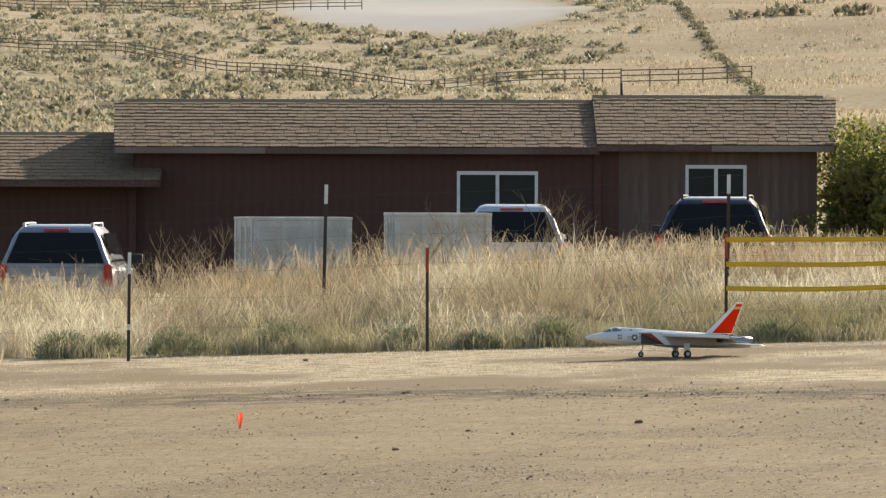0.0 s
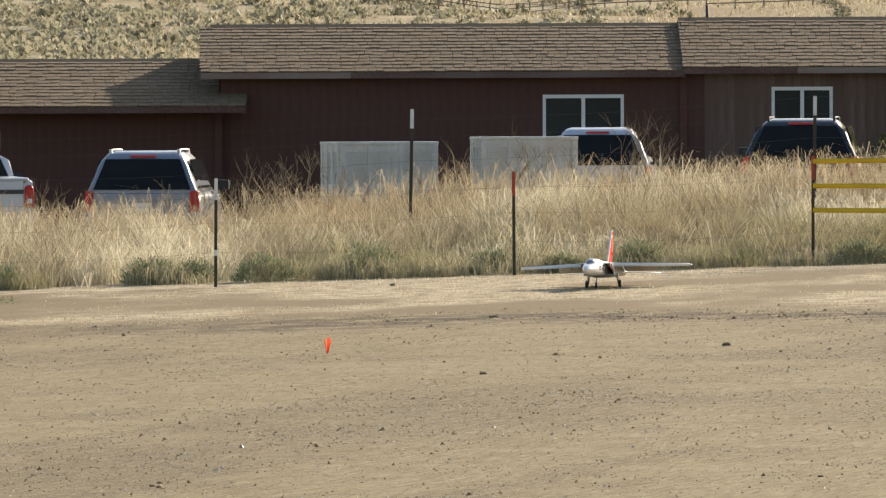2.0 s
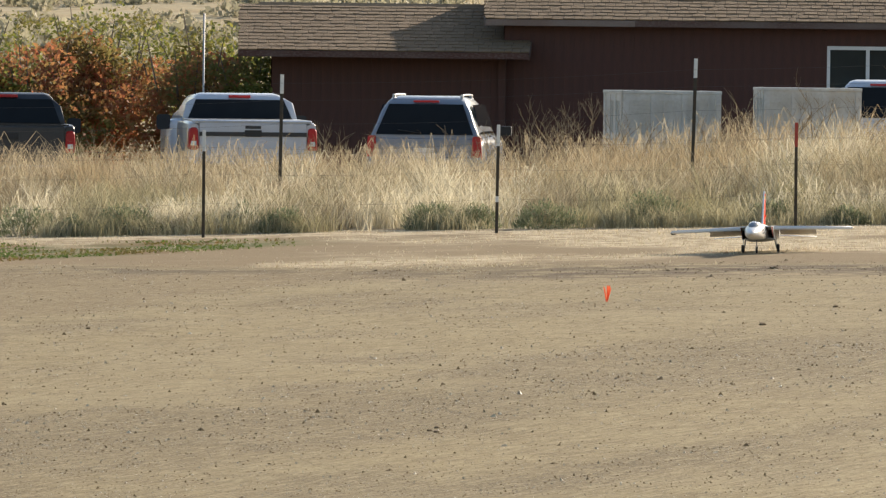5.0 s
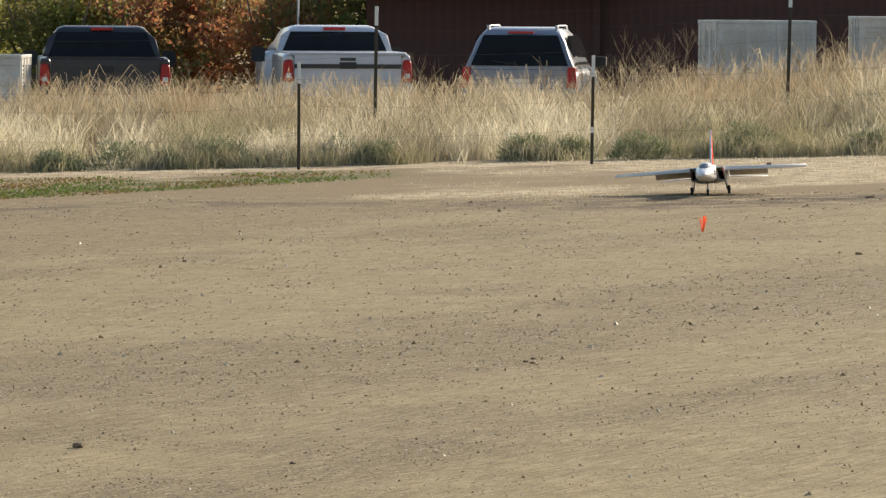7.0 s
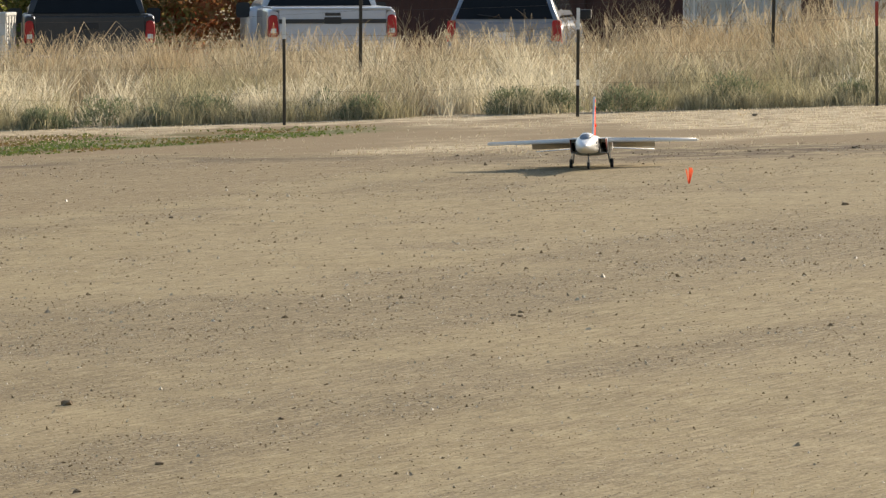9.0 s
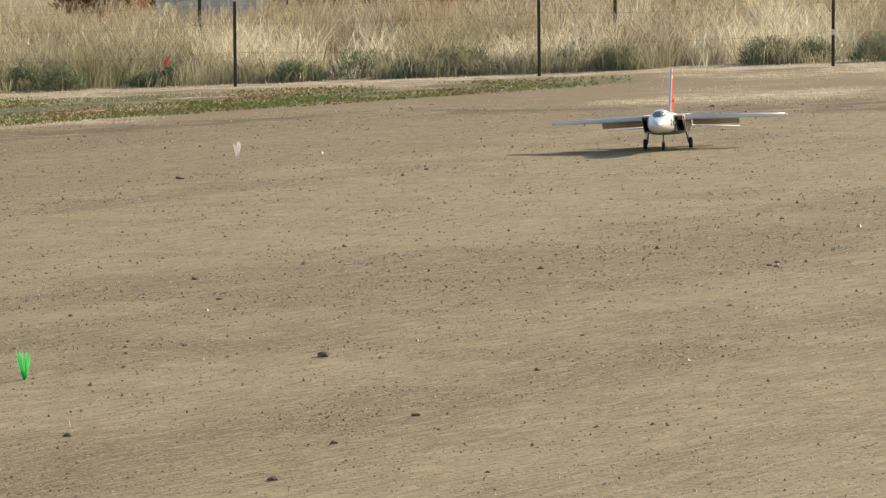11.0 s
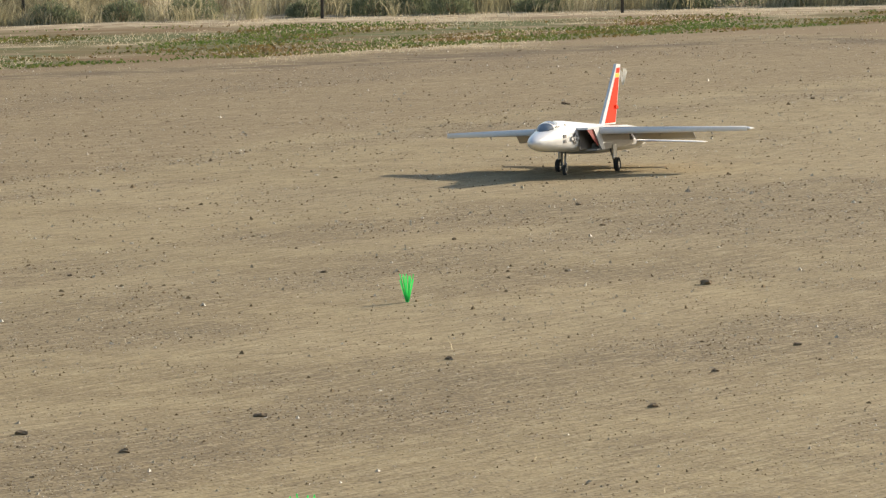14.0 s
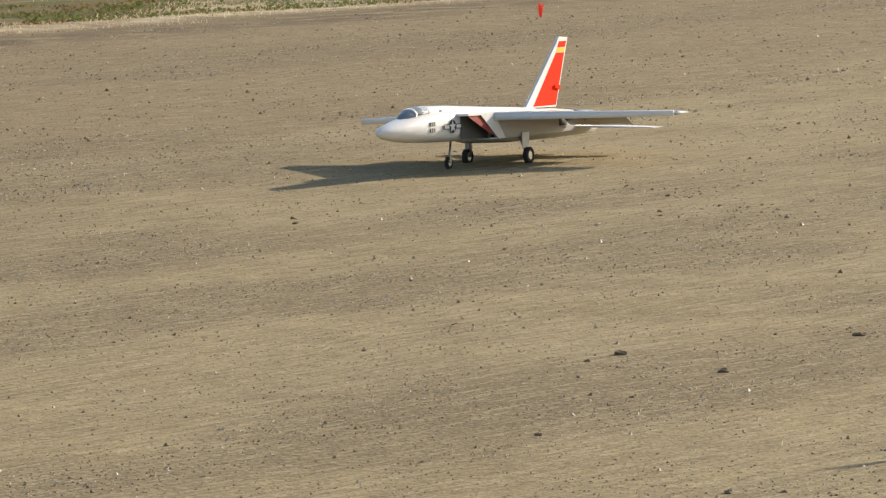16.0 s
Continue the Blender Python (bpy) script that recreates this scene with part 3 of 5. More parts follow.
def rocks(name, x, y, size, material, label, category, seed, flat=0.7):
    """Small angular stones, half sunk in the earth, as one mesh."""
    g = np.random.default_rng(seed)
    base = np.array([(1, 0, -0.35), (0, 1, -0.35), (-1, 0, -0.35), (0, -1, -0.35), (0, 0, 1)], float)
    f = np.array([(0, 1, 4), (1, 2, 4), (2, 3, 4), (3, 0, 4)])
    n = len(x)
    v = base[None] * g.uniform(0.6, 1.3, (n, 5, 1)) + g.normal(0, 0.22, (n, 5, 3))
    t = g.uniform(0, 6.28, n)
    c, s = np.cos(t)[:, None], np.sin(t)[:, None]
    v = np.stack([v[..., 0] * c - v[..., 1] * s, v[..., 0] * s + v[..., 1] * c, v[..., 2] * (flat * g.uniform(0.3, 1.0, n) ** 1.3)[:, None]], -1) * size[:, None, None]
    v += np.stack([x, y, height(x, y)], -1)[:, None, :]
    faces = (f[None] + (np.arange(n) * 5)[:, None, None]).reshape(-1, 3)
    ob = raw(name, v.reshape(-1, 3).tolist(), faces.tolist(), material)
    return tagged(ob, label, category, kind="stuff")


def gravel():
    g = np.random.default_rng(23)
    n = 580000
    a = g.uniform(-23, 6, n)
    r = np.where(g.uniform(0, 1, n) < 0.55, 1 / g.uniform(1 / 58.0, 1 / 14.0, n), g.uniform(14.0, 60.0, n))
    x, y = r * np.sin(np.radians(a)), r * np.cos(np.radians(a))
    d = furrow(x, y)
    bits = fbm(x / 0.35, y / 0.5, 67)
    cut = np.exp(-(past_cut(x, y) / 0.12) ** 2)
    keep = g.uniform(0, 1, n) < np.clip(0.10 + 0.26 * np.clip((bits - 0.42) * 4, 0, 1) + 0.42 * d * np.clip((bits - 0.3) * 3, 0.15, 1) + 0.5 * cut, 0, 1)
    keep &= r < verge_edge(a) + 1.0
    x, y, r = x[keep], y[keep], r[keep]
    m = len(x)
    size = np.exp(g.normal(math.log(0.0041), 0.45, m)) * np.clip(r / 26, 0.75, 1.4)
    kind = g.uniform(0, 1, m)
    for name, pick, mat, label, k in (("gravel", kind < 0.55, "crumb", "loose dark earth crumbs scattered in bands over the strip", 24), ("pale_gravel", kind >= 0.55, "stone", "small pale and grey-brown gravel scattered on the dirt", 26)):
        rocks(name, x[pick], y[pick], size[pick], mat, label, "gravel", k, 0.95)
    n = 9000
    a = g.uniform(-12, 6, n)
    r = verge_edge(a) - 1.2 + g.normal(0, 1.0, n)
    x, y = r * np.sin(np.radians(a)), r * np.cos(np.radians(a))
    keep = (fbm(x / 0.9, y / 0.9, 71) > 0.46) & (g.uniform(0, 1, n) < np.interp(a, [-12, -5, -2, 0], [0.05, 0.12, 0.6, 1.0]))
    x, y = x[keep], y[keep]
    rocks("clod_row", x, y, np.exp(g.normal(math.log(0.009), 0.5, len(x))), "clod", "row of dark broken earth clods along the verge", "earth clods", 25, 0.7)


grass_belt()
stubble_belt()
gravel()

# single clods and sticks that stand out on the strip: bearing, range, size
CLODS = [
    (1.99, 46.63, 0.050),
    (-0.48, 42.92, 0.040),
    (-8.38, 25.41, 0.040),
    (-3.84, 30.70, 0.020),
    (-7.44, 22.08, 0.022),
    (-8.91, 19.69, 0.025),
    (-10.94, 28.62, 0.020),
    (-7.31, 43.89, 0.030),
    (-9.83, 44.04, 0.030),
    (-15.34, 19.27, 0.030),
    (-14.29, 18.60, 0.025),
    (-14.84, 26.85, 0.020),
    (-9.43, 29.55, 0.020),
    (-17.95, 19.88, 0.012),
    (0.26, 45.84, 0.035),
    (-1.39, 66.63, 0.050),
    (-0.37, 55.16, 0.050),
    (2.94, 29.73, 0.020),
    (-3.77, 30.58, 0.025),
    (-3.76, 30.97, 0.025),
    (-8.28, 21.03, 0.020),
    (-12.26, 26.59, 0.020),
    (-12.91, 19.74, 0.025),
    (-9.67, 31.26, 0.025),
    (-6.20, 24.18, 0.020),
    (-9.80, 43.90, 0.030),
    (-10.99, 21.75, 0.020),
    (-16.19, 17.00, 0.015),
    (-14.25, 15.47, 0.020),
    (-18.63, 25.96, 0.020),
]


def clod(az, r, size, seed):
    g = random.Random(seed)
    bm = bmesh.new()
    bmesh.ops.create_icosphere(bm, subdivisions=2, radius=size)
    for v in bm.verts:
        v.co *= 0.7 + 0.6 * g.random()
        v.co.z = max(v.co.z * 0.75, -size * 0.3)
        v.co.x *= 1.25
    x, y = polar(az, r)
    bmesh.ops.scale(bm, vec=(0.66, 0.6, 0.55), verts=bm.verts)
    ob = part("earth_clod", bm, "clod")
    ob.matrix_basis = pose(x, y, ground_z(x, y) + size * 0.15, 0, 0, g.uniform(0, 360))
    tagged(ob, "dark dry lump of earth lying on the strip", "clod", "clods on the strip")


for k, c in enumerate(CLODS):
    clod(*c, k)


# ---- hillside scrub, fences and gate ----
def bushes(name, x, y, sz, material, label, g):
    """Low rounded bushes of small leaf clumps, as one mesh."""
    k = 34
    m = len(x)
    d = g.normal(0, 1, (m, k, 3))
    d /= np.linalg.norm(d, axis=2)[..., None]
    d[..., 2] = np.abs(d[..., 2])
    lump = 0.65 + 0.5 * vnoise(d[..., 0] * 1.8 + np.arange(m)[:, None] * 3.7, d[..., 1] * 1.8 + d[..., 2], 7)
    c = d * (lump * g.uniform(0.55, 1.0, (m, k)))[..., None] * sz[:, None, None] * np.array([1.0, 0.9, 0.72])
    up = d + g.normal(0, 0.5, (m, k, 3)) + np.array([0, 0, 0.5])
    up /= np.linalg.norm(up, axis=2)[..., None]
    side = np.cross(up, g.normal(0, 1, (m, k, 3)))
    side /= np.linalg.norm(side, axis=2)[..., None] + 1e-9
    q = (sz[:, None] * g.uniform(0.13, 0.27, (m, k)))[..., None]
    c = c + np.stack([x, y, height(x, y)], -1)[:, None, :]
    v = np.stack([c - up * q, c + side * q * 0.7, c + up * q, c - side * q * 0.7], 2)
    ob = raw(name, v.reshape(-1, 3).tolist(), np.arange(m * k * 4).reshape(-1, 4).tolist(), material)
    tagged(ob, label, "sagebrush", kind="stuff")


def sage_bushes():
    g = np.random.default_rng(33)
    n = 11500
    a = g.uniform(-9.5, 5.5, n)
    r = 200 + 560 * g.uniform(0, 1, n)
    x, y = r * np.sin(np.radians(a)), r * np.cos(np.radians(a))
    d = fbm(x / 14, y / 30, 81)
    left = np.clip((1.8 - a + (r - 550) * 0.006) / 1.0, 0.012, 1)
    px, py = polar(-0.1, 640)
    keep = (g.uniform(0, 1, n) < np.clip((d - 0.30) * 4, 0.08, 1) * left) & (np.hypot((x - px) / 19.0, (y - py) / 46) > 1.0)
    x, y = x[keep], y[keep]
    sz = g.uniform(0.35, 1.0, len(x)) ** 1.4 * 1.35
    bushes("sagebrush", x, y, sz, "sage", "grey-green sagebrush scattered over the dry hillside", g)
    # the brushy ditch that runs up the hill, large bushes beside it, and dark bushes as shadows among the sage
    m = 300
    t = g.uniform(0, 1, m)
    az = np.interp(t, [0, 0.25, 0.55, 0.8, 1], [3.35, 3.1, 2.7, 2.25, 2.05]) + 0.06 + g.normal(0, 0.02, m)
    rr = 400 + 300 * t
    sz = g.uniform(0.35, 0.8, m)
    for a1, r1, s1 in ((3.0, 610, 1.5), (3.25, 612, 1.6), (3.42, 615, 2.0), (3.6, 615, 1.7), (4.05, 612, 2.0), (4.25, 614, 2.2), (4.3, 330, 1.4), (3.75, 640, 1.4), (1.55, 560, 1.6), (4.35, 340, 1.8)):
        az, rr, sz = np.append(az, a1), np.append(rr, r1), np.append(sz, s1)
    # scattered dark bushes stand in for the shadows between the sage
    m = 260
    az, rr, sz = np.append(az, g.uniform(-9, 1.6, m)), np.append(rr, g.uniform(380, 720, m)), np.append(sz, g.uniform(0.7, 1.5, m))
    x, y = rr * np.sin(np.radians(az)), rr * np.cos(np.radians(az))
    off = (np.hypot((x - px) / 19.0, (y - py) / 46) > 1.0)
    bushes("dark_brush", x[off], y[off], sz[off], "brush", "dark grey-green brush along a ditch, and dark bushes standing in for hill shadows", g)


def hill_grass():
    g = np.random.default_rng(35)
    n = 36000
    a = g.uniform(-5, 5.5, n)
    r = 300 + 420 * g.uniform(0, 1, n)
    x, y = r * np.sin(np.radians(a)), r * np.cos(np.radians(a))
    px, py = polar(-0.1, 640)
    keep = (fbm(x / 8, y / 16, 83) > 0.42) & (np.hypot((x - px) / 19.0, (y - py) / 46) > 1.0)
    x, y = x[keep], y[keep]
    blades("hill_grass", x, y, g.uniform(0.15, 0.5, len(x)), g.uniform(0.05, 0.16, len(x)), g.uniform(0.2, 0.9, len(x)), "straw", "dry bunch grass over the hillside", "grass", 36)


sage_bushes()
hill_grass()


def rail_fence(points, label, spacing=2.45, tall=1.25, rails=(0.4, 0.8, 1.15)):
    """Wooden post and rail fence over the hill, along bearings and ranges."""
    xy = [Vector(polar(*q)) for q in points]
    x0, y0 = xy[0]
    fence = thing("rail_fence", pose(x0, y0, ground_z(x0, y0)), label, "fence", "rail fences on the hill")
    o = Vector((x0, y0, ground_z(x0, y0)))
    spots = []
    for a, b in zip(xy, xy[1:]):
        n = max(1, round((b - a).length / spacing))
        spots += [a + (b - a) * (k / n) for k in range(n)]
    spots.append(xy[-1])
    post = None
    prev = None
    rail_mesh = {}
    for s in spots:
        here = Vector((s.x, s.y, ground_z(s.x, s.y))) - o
        if post is None:
            post = part("post", boxed(-0.06, 0.06, -0.06, 0.06, -0.2, tall, bevel=0.02), "rail_wood", fence)
            post.location = here
            pm = post.data
        else:
            q = new("post", pm)
            q.parent = fence
            q.location = here
        if prev is not None:
            d = here - prev
            for rz in rails:
                bm = bmesh.new()
                box(bm, 0, 1, -0.03, 0.03, -0.05, 0.05)
                if "m" not in rail_mesh:
                    first = part("rail", bm, "rail_wood", fence)
                    rail_mesh["m"] = first.data
                else:
                    bm.free()
                    first = new("rail", rail_mesh["m"])
                    first.parent = fence
                q = d.to_track_quat("X", "Z")
                first.matrix_basis = Matrix.LocRotScale(prev + Vector((0, 0, rz)), q, (d.length, 1, 1))
        prev = here
    return fence


rail_fence([(-4.49, 552), (-3.32, 543), (-2.09, 516), (-1.29, 504), (-0.26, 487), (0.54, 500), (1.23, 505), (1.80, 511)], "weathered post and rail fence across the dry hillside")
rail_fence([(-5.17, 606), (-4.49, 614), (-3.80, 620), (-3.06, 626), (-2.21, 630), (-1.52, 637), (-0.83, 642)], "upper post and rail fence along the hill road")
rail_fence([(1.80, 488), (2.38, 491), (3.12, 496)], "pale pipe rail gate beside the hill track", 2.4, 1.5, (0.5, 1.0, 1.45))



# ---- the long red-brown shed ----
def shingle_roof(parent, x0, x1, y_eave, z_eave, y_ridge, z_ridge, seed, pieces=0):
    """A slope of lapped shingles; each is a piece of its own where it can be told apart."""
    g = np.random.default_rng(seed)
    rows = 14
    sl = Vector((0, y_ridge - y_eave, z_ridge - z_eave))
    n = Vector((0, -sl.z, sl.y)).normalized()
    verts, faces, unit = [], [], []
    grow = (y_ridge / y_eave - 1) if abs(y_ridge) > 1 else 0
    base0, base1 = x0, x1
    for k in range(rows):
        fl = max(0.0, grow) * (k + 0.5) / rows
        x0, x1 = base0 * (1 + fl) if base0 < -5.9 or base0 < -9 else base0, base1 * (1 + fl) if base1 > 7 else base1
        a = Vector((0, y_eave, z_eave)) + sl * (k / rows)
        b = Vector((0, y_eave, z_eave)) + sl * min(1.0, (k + 1.15) / rows)
        x = x0 - g.uniform(0, 0.3)
        while x < x1:
            w = g.uniform(0.13, 0.27)
            l, r = max(x, x0), min(x + w - 0.012, x1)
            if r - l > 0.03:
                th = g.uniform(0.013, 0.025)
                drop = sl.normalized() * g.uniform(-0.03, 0.02)
                p = [Vector((l, 0, 0)) + a + drop + n * 0.006, Vector((r, 0, 0)) + a + drop + n * 0.006, Vector((r, 0, 0)) + b, Vector((l, 0, 0)) + b,
                     Vector((l, 0, 0)) + a + drop + n * (0.01 + th), Vector((r, 0, 0)) + a + drop + n * (0.01 + th), Vector((r, 0, 0)) + b + n * 0.012, Vector((l, 0, 0)) + b + n * 0.012]
                if pieces > 0:
                    pieces -= 1
                    if not unit:
                        cube = boxed(0, 1, 0, 1, 0, 1)
                        for v in cube.verts:
                            if v.co.y > 0.5 and v.co.z > 0.5:
                                v.co.z = 0.35
                        first = part("shingle", cube, "shingle", parent)
                        unit.append(first.data)
                    else:
                        first = new("shingle", unit[0])
                        first.parent = parent
                    q = sl.to_track_quat("Y", "Z")
                    first.matrix_basis = Matrix.LocRotScale(Vector((l, 0, 0)) + a + drop + n * 0.006, q, (r - l, (b - a).length, th))
                    x += w
                    continue
                i = len(verts)
                verts += [tuple(q) for q in p]
                faces += [(i + 4, i + 5, i + 6, i + 7), (i, i + 1, i + 5, i + 4), (i + 1, i + 2, i + 6, i + 5), (i + 3, i, i + 4, i + 7)]
            x += w
    ob = raw("shingles", verts, faces, "shingle", parent)
    ob["kind"] = "stuff"
    return ob


def shed_block(parent, x0, x1, y0, y1, z_wall, eave, ridge, rake, old=None, openings=(), seed=0, over_right=0.0, front_over=0.35, fascia="fascia"):
    """One gabled block: boarded walls with battens and openings, roof deck, shingles, fascia. eave and ridge are heights."""
    ym = (y0 + y1) / 2
    yf, yb = y0 - front_over, y1 + front_over
    low = -0.6
    # front wall with its openings cut through
    xs = sorted({x0, x1, *[v for o in openings for v in o[:2]]})
    wall = None
    for a, b in zip(xs, xs[1:]):
        hole = [o for o in openings if o[0] <= a and o[1] >= b]
        spans = [(low, hole[0][2]), (hole[0][3], z_wall)] if hole else [(low, z_wall)]
        for za, zb in spans:
            wall = part("wall", boxed(a, b, y0, y0 + 0.12, za, zb), "siding", parent, "dark red-brown boarded front wall in shade")
    part("wall", prism(bmesh.new(), [(y0, low), (y1, low), (y1, z_wall), (ym, ridge - 0.12), (y0, z_wall)], "x", x0, x0 + 0.1), "siding", parent)
    part("wall", prism(bmesh.new(), [(y0, low), (y1, low), (y1, z_wall), (ym, ridge - 0.12), (y0, z_wall)], "x", x1 - 0.1, x1), "siding", parent)
    part("wall", boxed(x0, x1, y1 - 0.12, y1, low, z_wall), "siding", parent)
    part("floor", boxed(x0, x1, y0, y1, low, -0.3), "room", parent)
    # boards
    g = np.random.default_rng(seed)
    x = x0 + 0.02
    shared = {}
    def board(xa, w, za, zb, mat):
        key = (round(zb - za, 2), mat, round(w, 3))
        if key not in shared:
            ob = part("board", boxed(0, w - 0.002, -0.022, 0, 0, zb - za), mat, parent)
            shared[key] = ob.data
        else:
            ob = new("board", shared[key])
            ob.parent = parent
        ob.location = (xa, y0 - g.uniform(0.0, 0.006), za)

    while x < x1 - 0.02:
        w = min(0.19, x1 - x)
        mat = "siding_old" if old and old[0] < x < old[1] else "siding"
        cuts = sorted({x, x + w, *[v for o in openings for v in o[:2] if x < v < x + w]})
        for xa, xb in zip(cuts, cuts[1:]):
            hole = [o for o in openings if o[0] <= xa + 0.001 and o[1] >= xb - 0.001]
            if xb - xa < 0.012:
                continue
            for za, zb in ([(low, hole[0][2]), (hole[0][3], z_wall)] if hole else [(low, z_wall)]):
                board(xa, xb - xa, za, zb, mat)
        x += w
    # roof deck, shingles both ways, ridge cap, fascia
    right = max(rake, over_right)
    if right == 0.33:
        right = 0.0
    deck = bmesh.new()
    prism(deck, [(yf, eave - 0.03), (ym, ridge - 0.03), (yb, eave - 0.03), (yb, eave - 0.10), (ym, ridge - 0.12), (yf, eave - 0.10)], "x", x0 - rake, x1 + right)
    roof = part("roof", deck, "shingle_dark", parent, "low gabled roof with worn tan shingles")
    shingle_roof(roof, x0 - rake - 0.02, x1 + right + 0.02, yf - 0.03, eave - 0.03, ym, ridge - 0.03, seed + 1, 300)
    shingle_roof(roof, x0 - rake - 0.02, x1 + right + 0.02, yb + 0.03, eave - 0.03, ym, ridge - 0.03, seed + 2)
    part("ridge_cap", prism(bmesh.new(), [(ym - 0.14, ridge - 0.045), (ym, ridge + 0.02), (ym + 0.14, ridge - 0.045), (ym, ridge - 0.02)], "x", x0 - rake - 0.02, x1 + right + 0.02), "shingle", roof)
    x = x0 - rake
    while x < x1 + right - 0.1:
        b = min(x + g.uniform(1.8, 3.2), x1 + right)
        pale = fascia == "mixed" and x > x0 + 1.2 or (fascia == "ends" and x < x0)
        part("fascia_board", boxed(x + 0.004, b, yf - 0.05, yf - 0.012, eave - 0.15, eave - 0.035), "fascia_pale" if pale else "fascia", roof)
        x = b
    for xe in (x0 - rake - 0.03, x1 + right):
        part("rake_board", prism(bmesh.new(), [(yf, eave - 0.17), (yf, eave - 0.04), (ym, ridge - 0.04), (yb, eave - 0.04), (yb, eave - 0.17), (ym, ridge - 0.18)], "x", xe, xe + 0.028), "fascia", roof)
    return wall


def slider_window(parent, x0, x1, z0, z1, y):
    w = part("window", boxed(x0, x1, y - 0.035, y + 0.05, z1 - 0.07, z1), "white_trim", parent, "white-framed two-pane sliding window")
    for a in ((x0, x1, z0, z0 + 0.07), (x0, x0 + 0.06, z0 + 0.07, z1 - 0.07), (x1 - 0.06, x1, z0 + 0.07, z1 - 0.07), ((x0 + x1) / 2 - 0.035, (x0 + x1) / 2 + 0.035, z0 + 0.07, z1 - 0.07)):
        part("frame", boxed(a[0], a[1], y - 0.035, y + 0.05, a[2], a[3]), "white_trim", w)
    xm = (x0 + x1) / 2
    for a, b, d in ((x0 + 0.06, xm - 0.035, 0.01), (xm + 0.035, x1 - 0.06, 0.022)):
        part("pane", boxed(a, b, y + d, y + d + 0.008, z0 + 0.07, z1 - 0.07), "pane", w)


def build_shed():
    shed = thing("shed", pose(0, 0, 0), "long low red-brown wooden shed with stepped shingled roofs", "shed")
    winA = (0.26, 1.80, 1.30, 2.37)
    winB = (4.60, 5.76, 1.42, 2.50)
    shed_block(shed, -10.3, -5.885, 107.2, 113.2, 2.10, 2.20, 3.10, 0.52, seed=3, front_over=0.8)
    shed_block(shed, -5.88, 2.93, 107.35, 113.6, 2.74, 2.84, 3.76, 0.33, openings=(winA,), seed=5, fascia="ends")
    shed_block(shed, 2.932, 7.1, 107.32, 113.7, 2.80, 2.90, 3.86, 0.0, over_right=0.3, old=(3.3, 7.2), openings=(winB,), seed=7, fascia="mixed")
    slider_window(shed, *winA, 107.35)
    slider_window(shed, *winB, 107.32)
    for xj in (-5.89, 2.93):
        part("corner_board", boxed(xj - 0.07, xj + 0.07, 107.10 if xj < 0 else 107.25, 107.31, -0.5, 2.05 if xj < 0 else 2.72), "siding", shed)
    # stove pipe behind the ridge
    part("vent_pipe", tube([(3.5, 111.0, 3.6), (3.5, 111.0, 4.12)], 0.03), "black_plastic", shed)


build_shed()


# ---- parked vehicles, tails to the field ----
def ring_rect(hw, y, z0, z1, r=0.08, top=None):
    """A rounded section across the car at y; top narrows the upper edge."""
    tw = top if top is not None else hw
    pts = []
    for cx, cz, a0 in ((hw - r, z0 + r, -90), (tw - r, z1 - r, 0), (-tw + r, z1 - r, 90), (-hw + r, z0 + r, 180)):
        for k in range(4):
            a = radians(a0 + 30 * k)
            pts.append((cx + r * math.cos(a), y, cz + r * math.sin(a)))
    return pts


def wheels(car, half, ys, radius):
    for y in ys:
        for s in (-1, 1):
            w = part("wheel", disc(bmesh.new(), s * (half - 0.12), y, radius, radius, 0.22, 24, "x", radius * 0.62), "tyre", car)
            part("rim", disc(bmesh.new(), s * (half - 0.10), y, radius, radius * 0.63, 0.18, 16), "alloy", w)


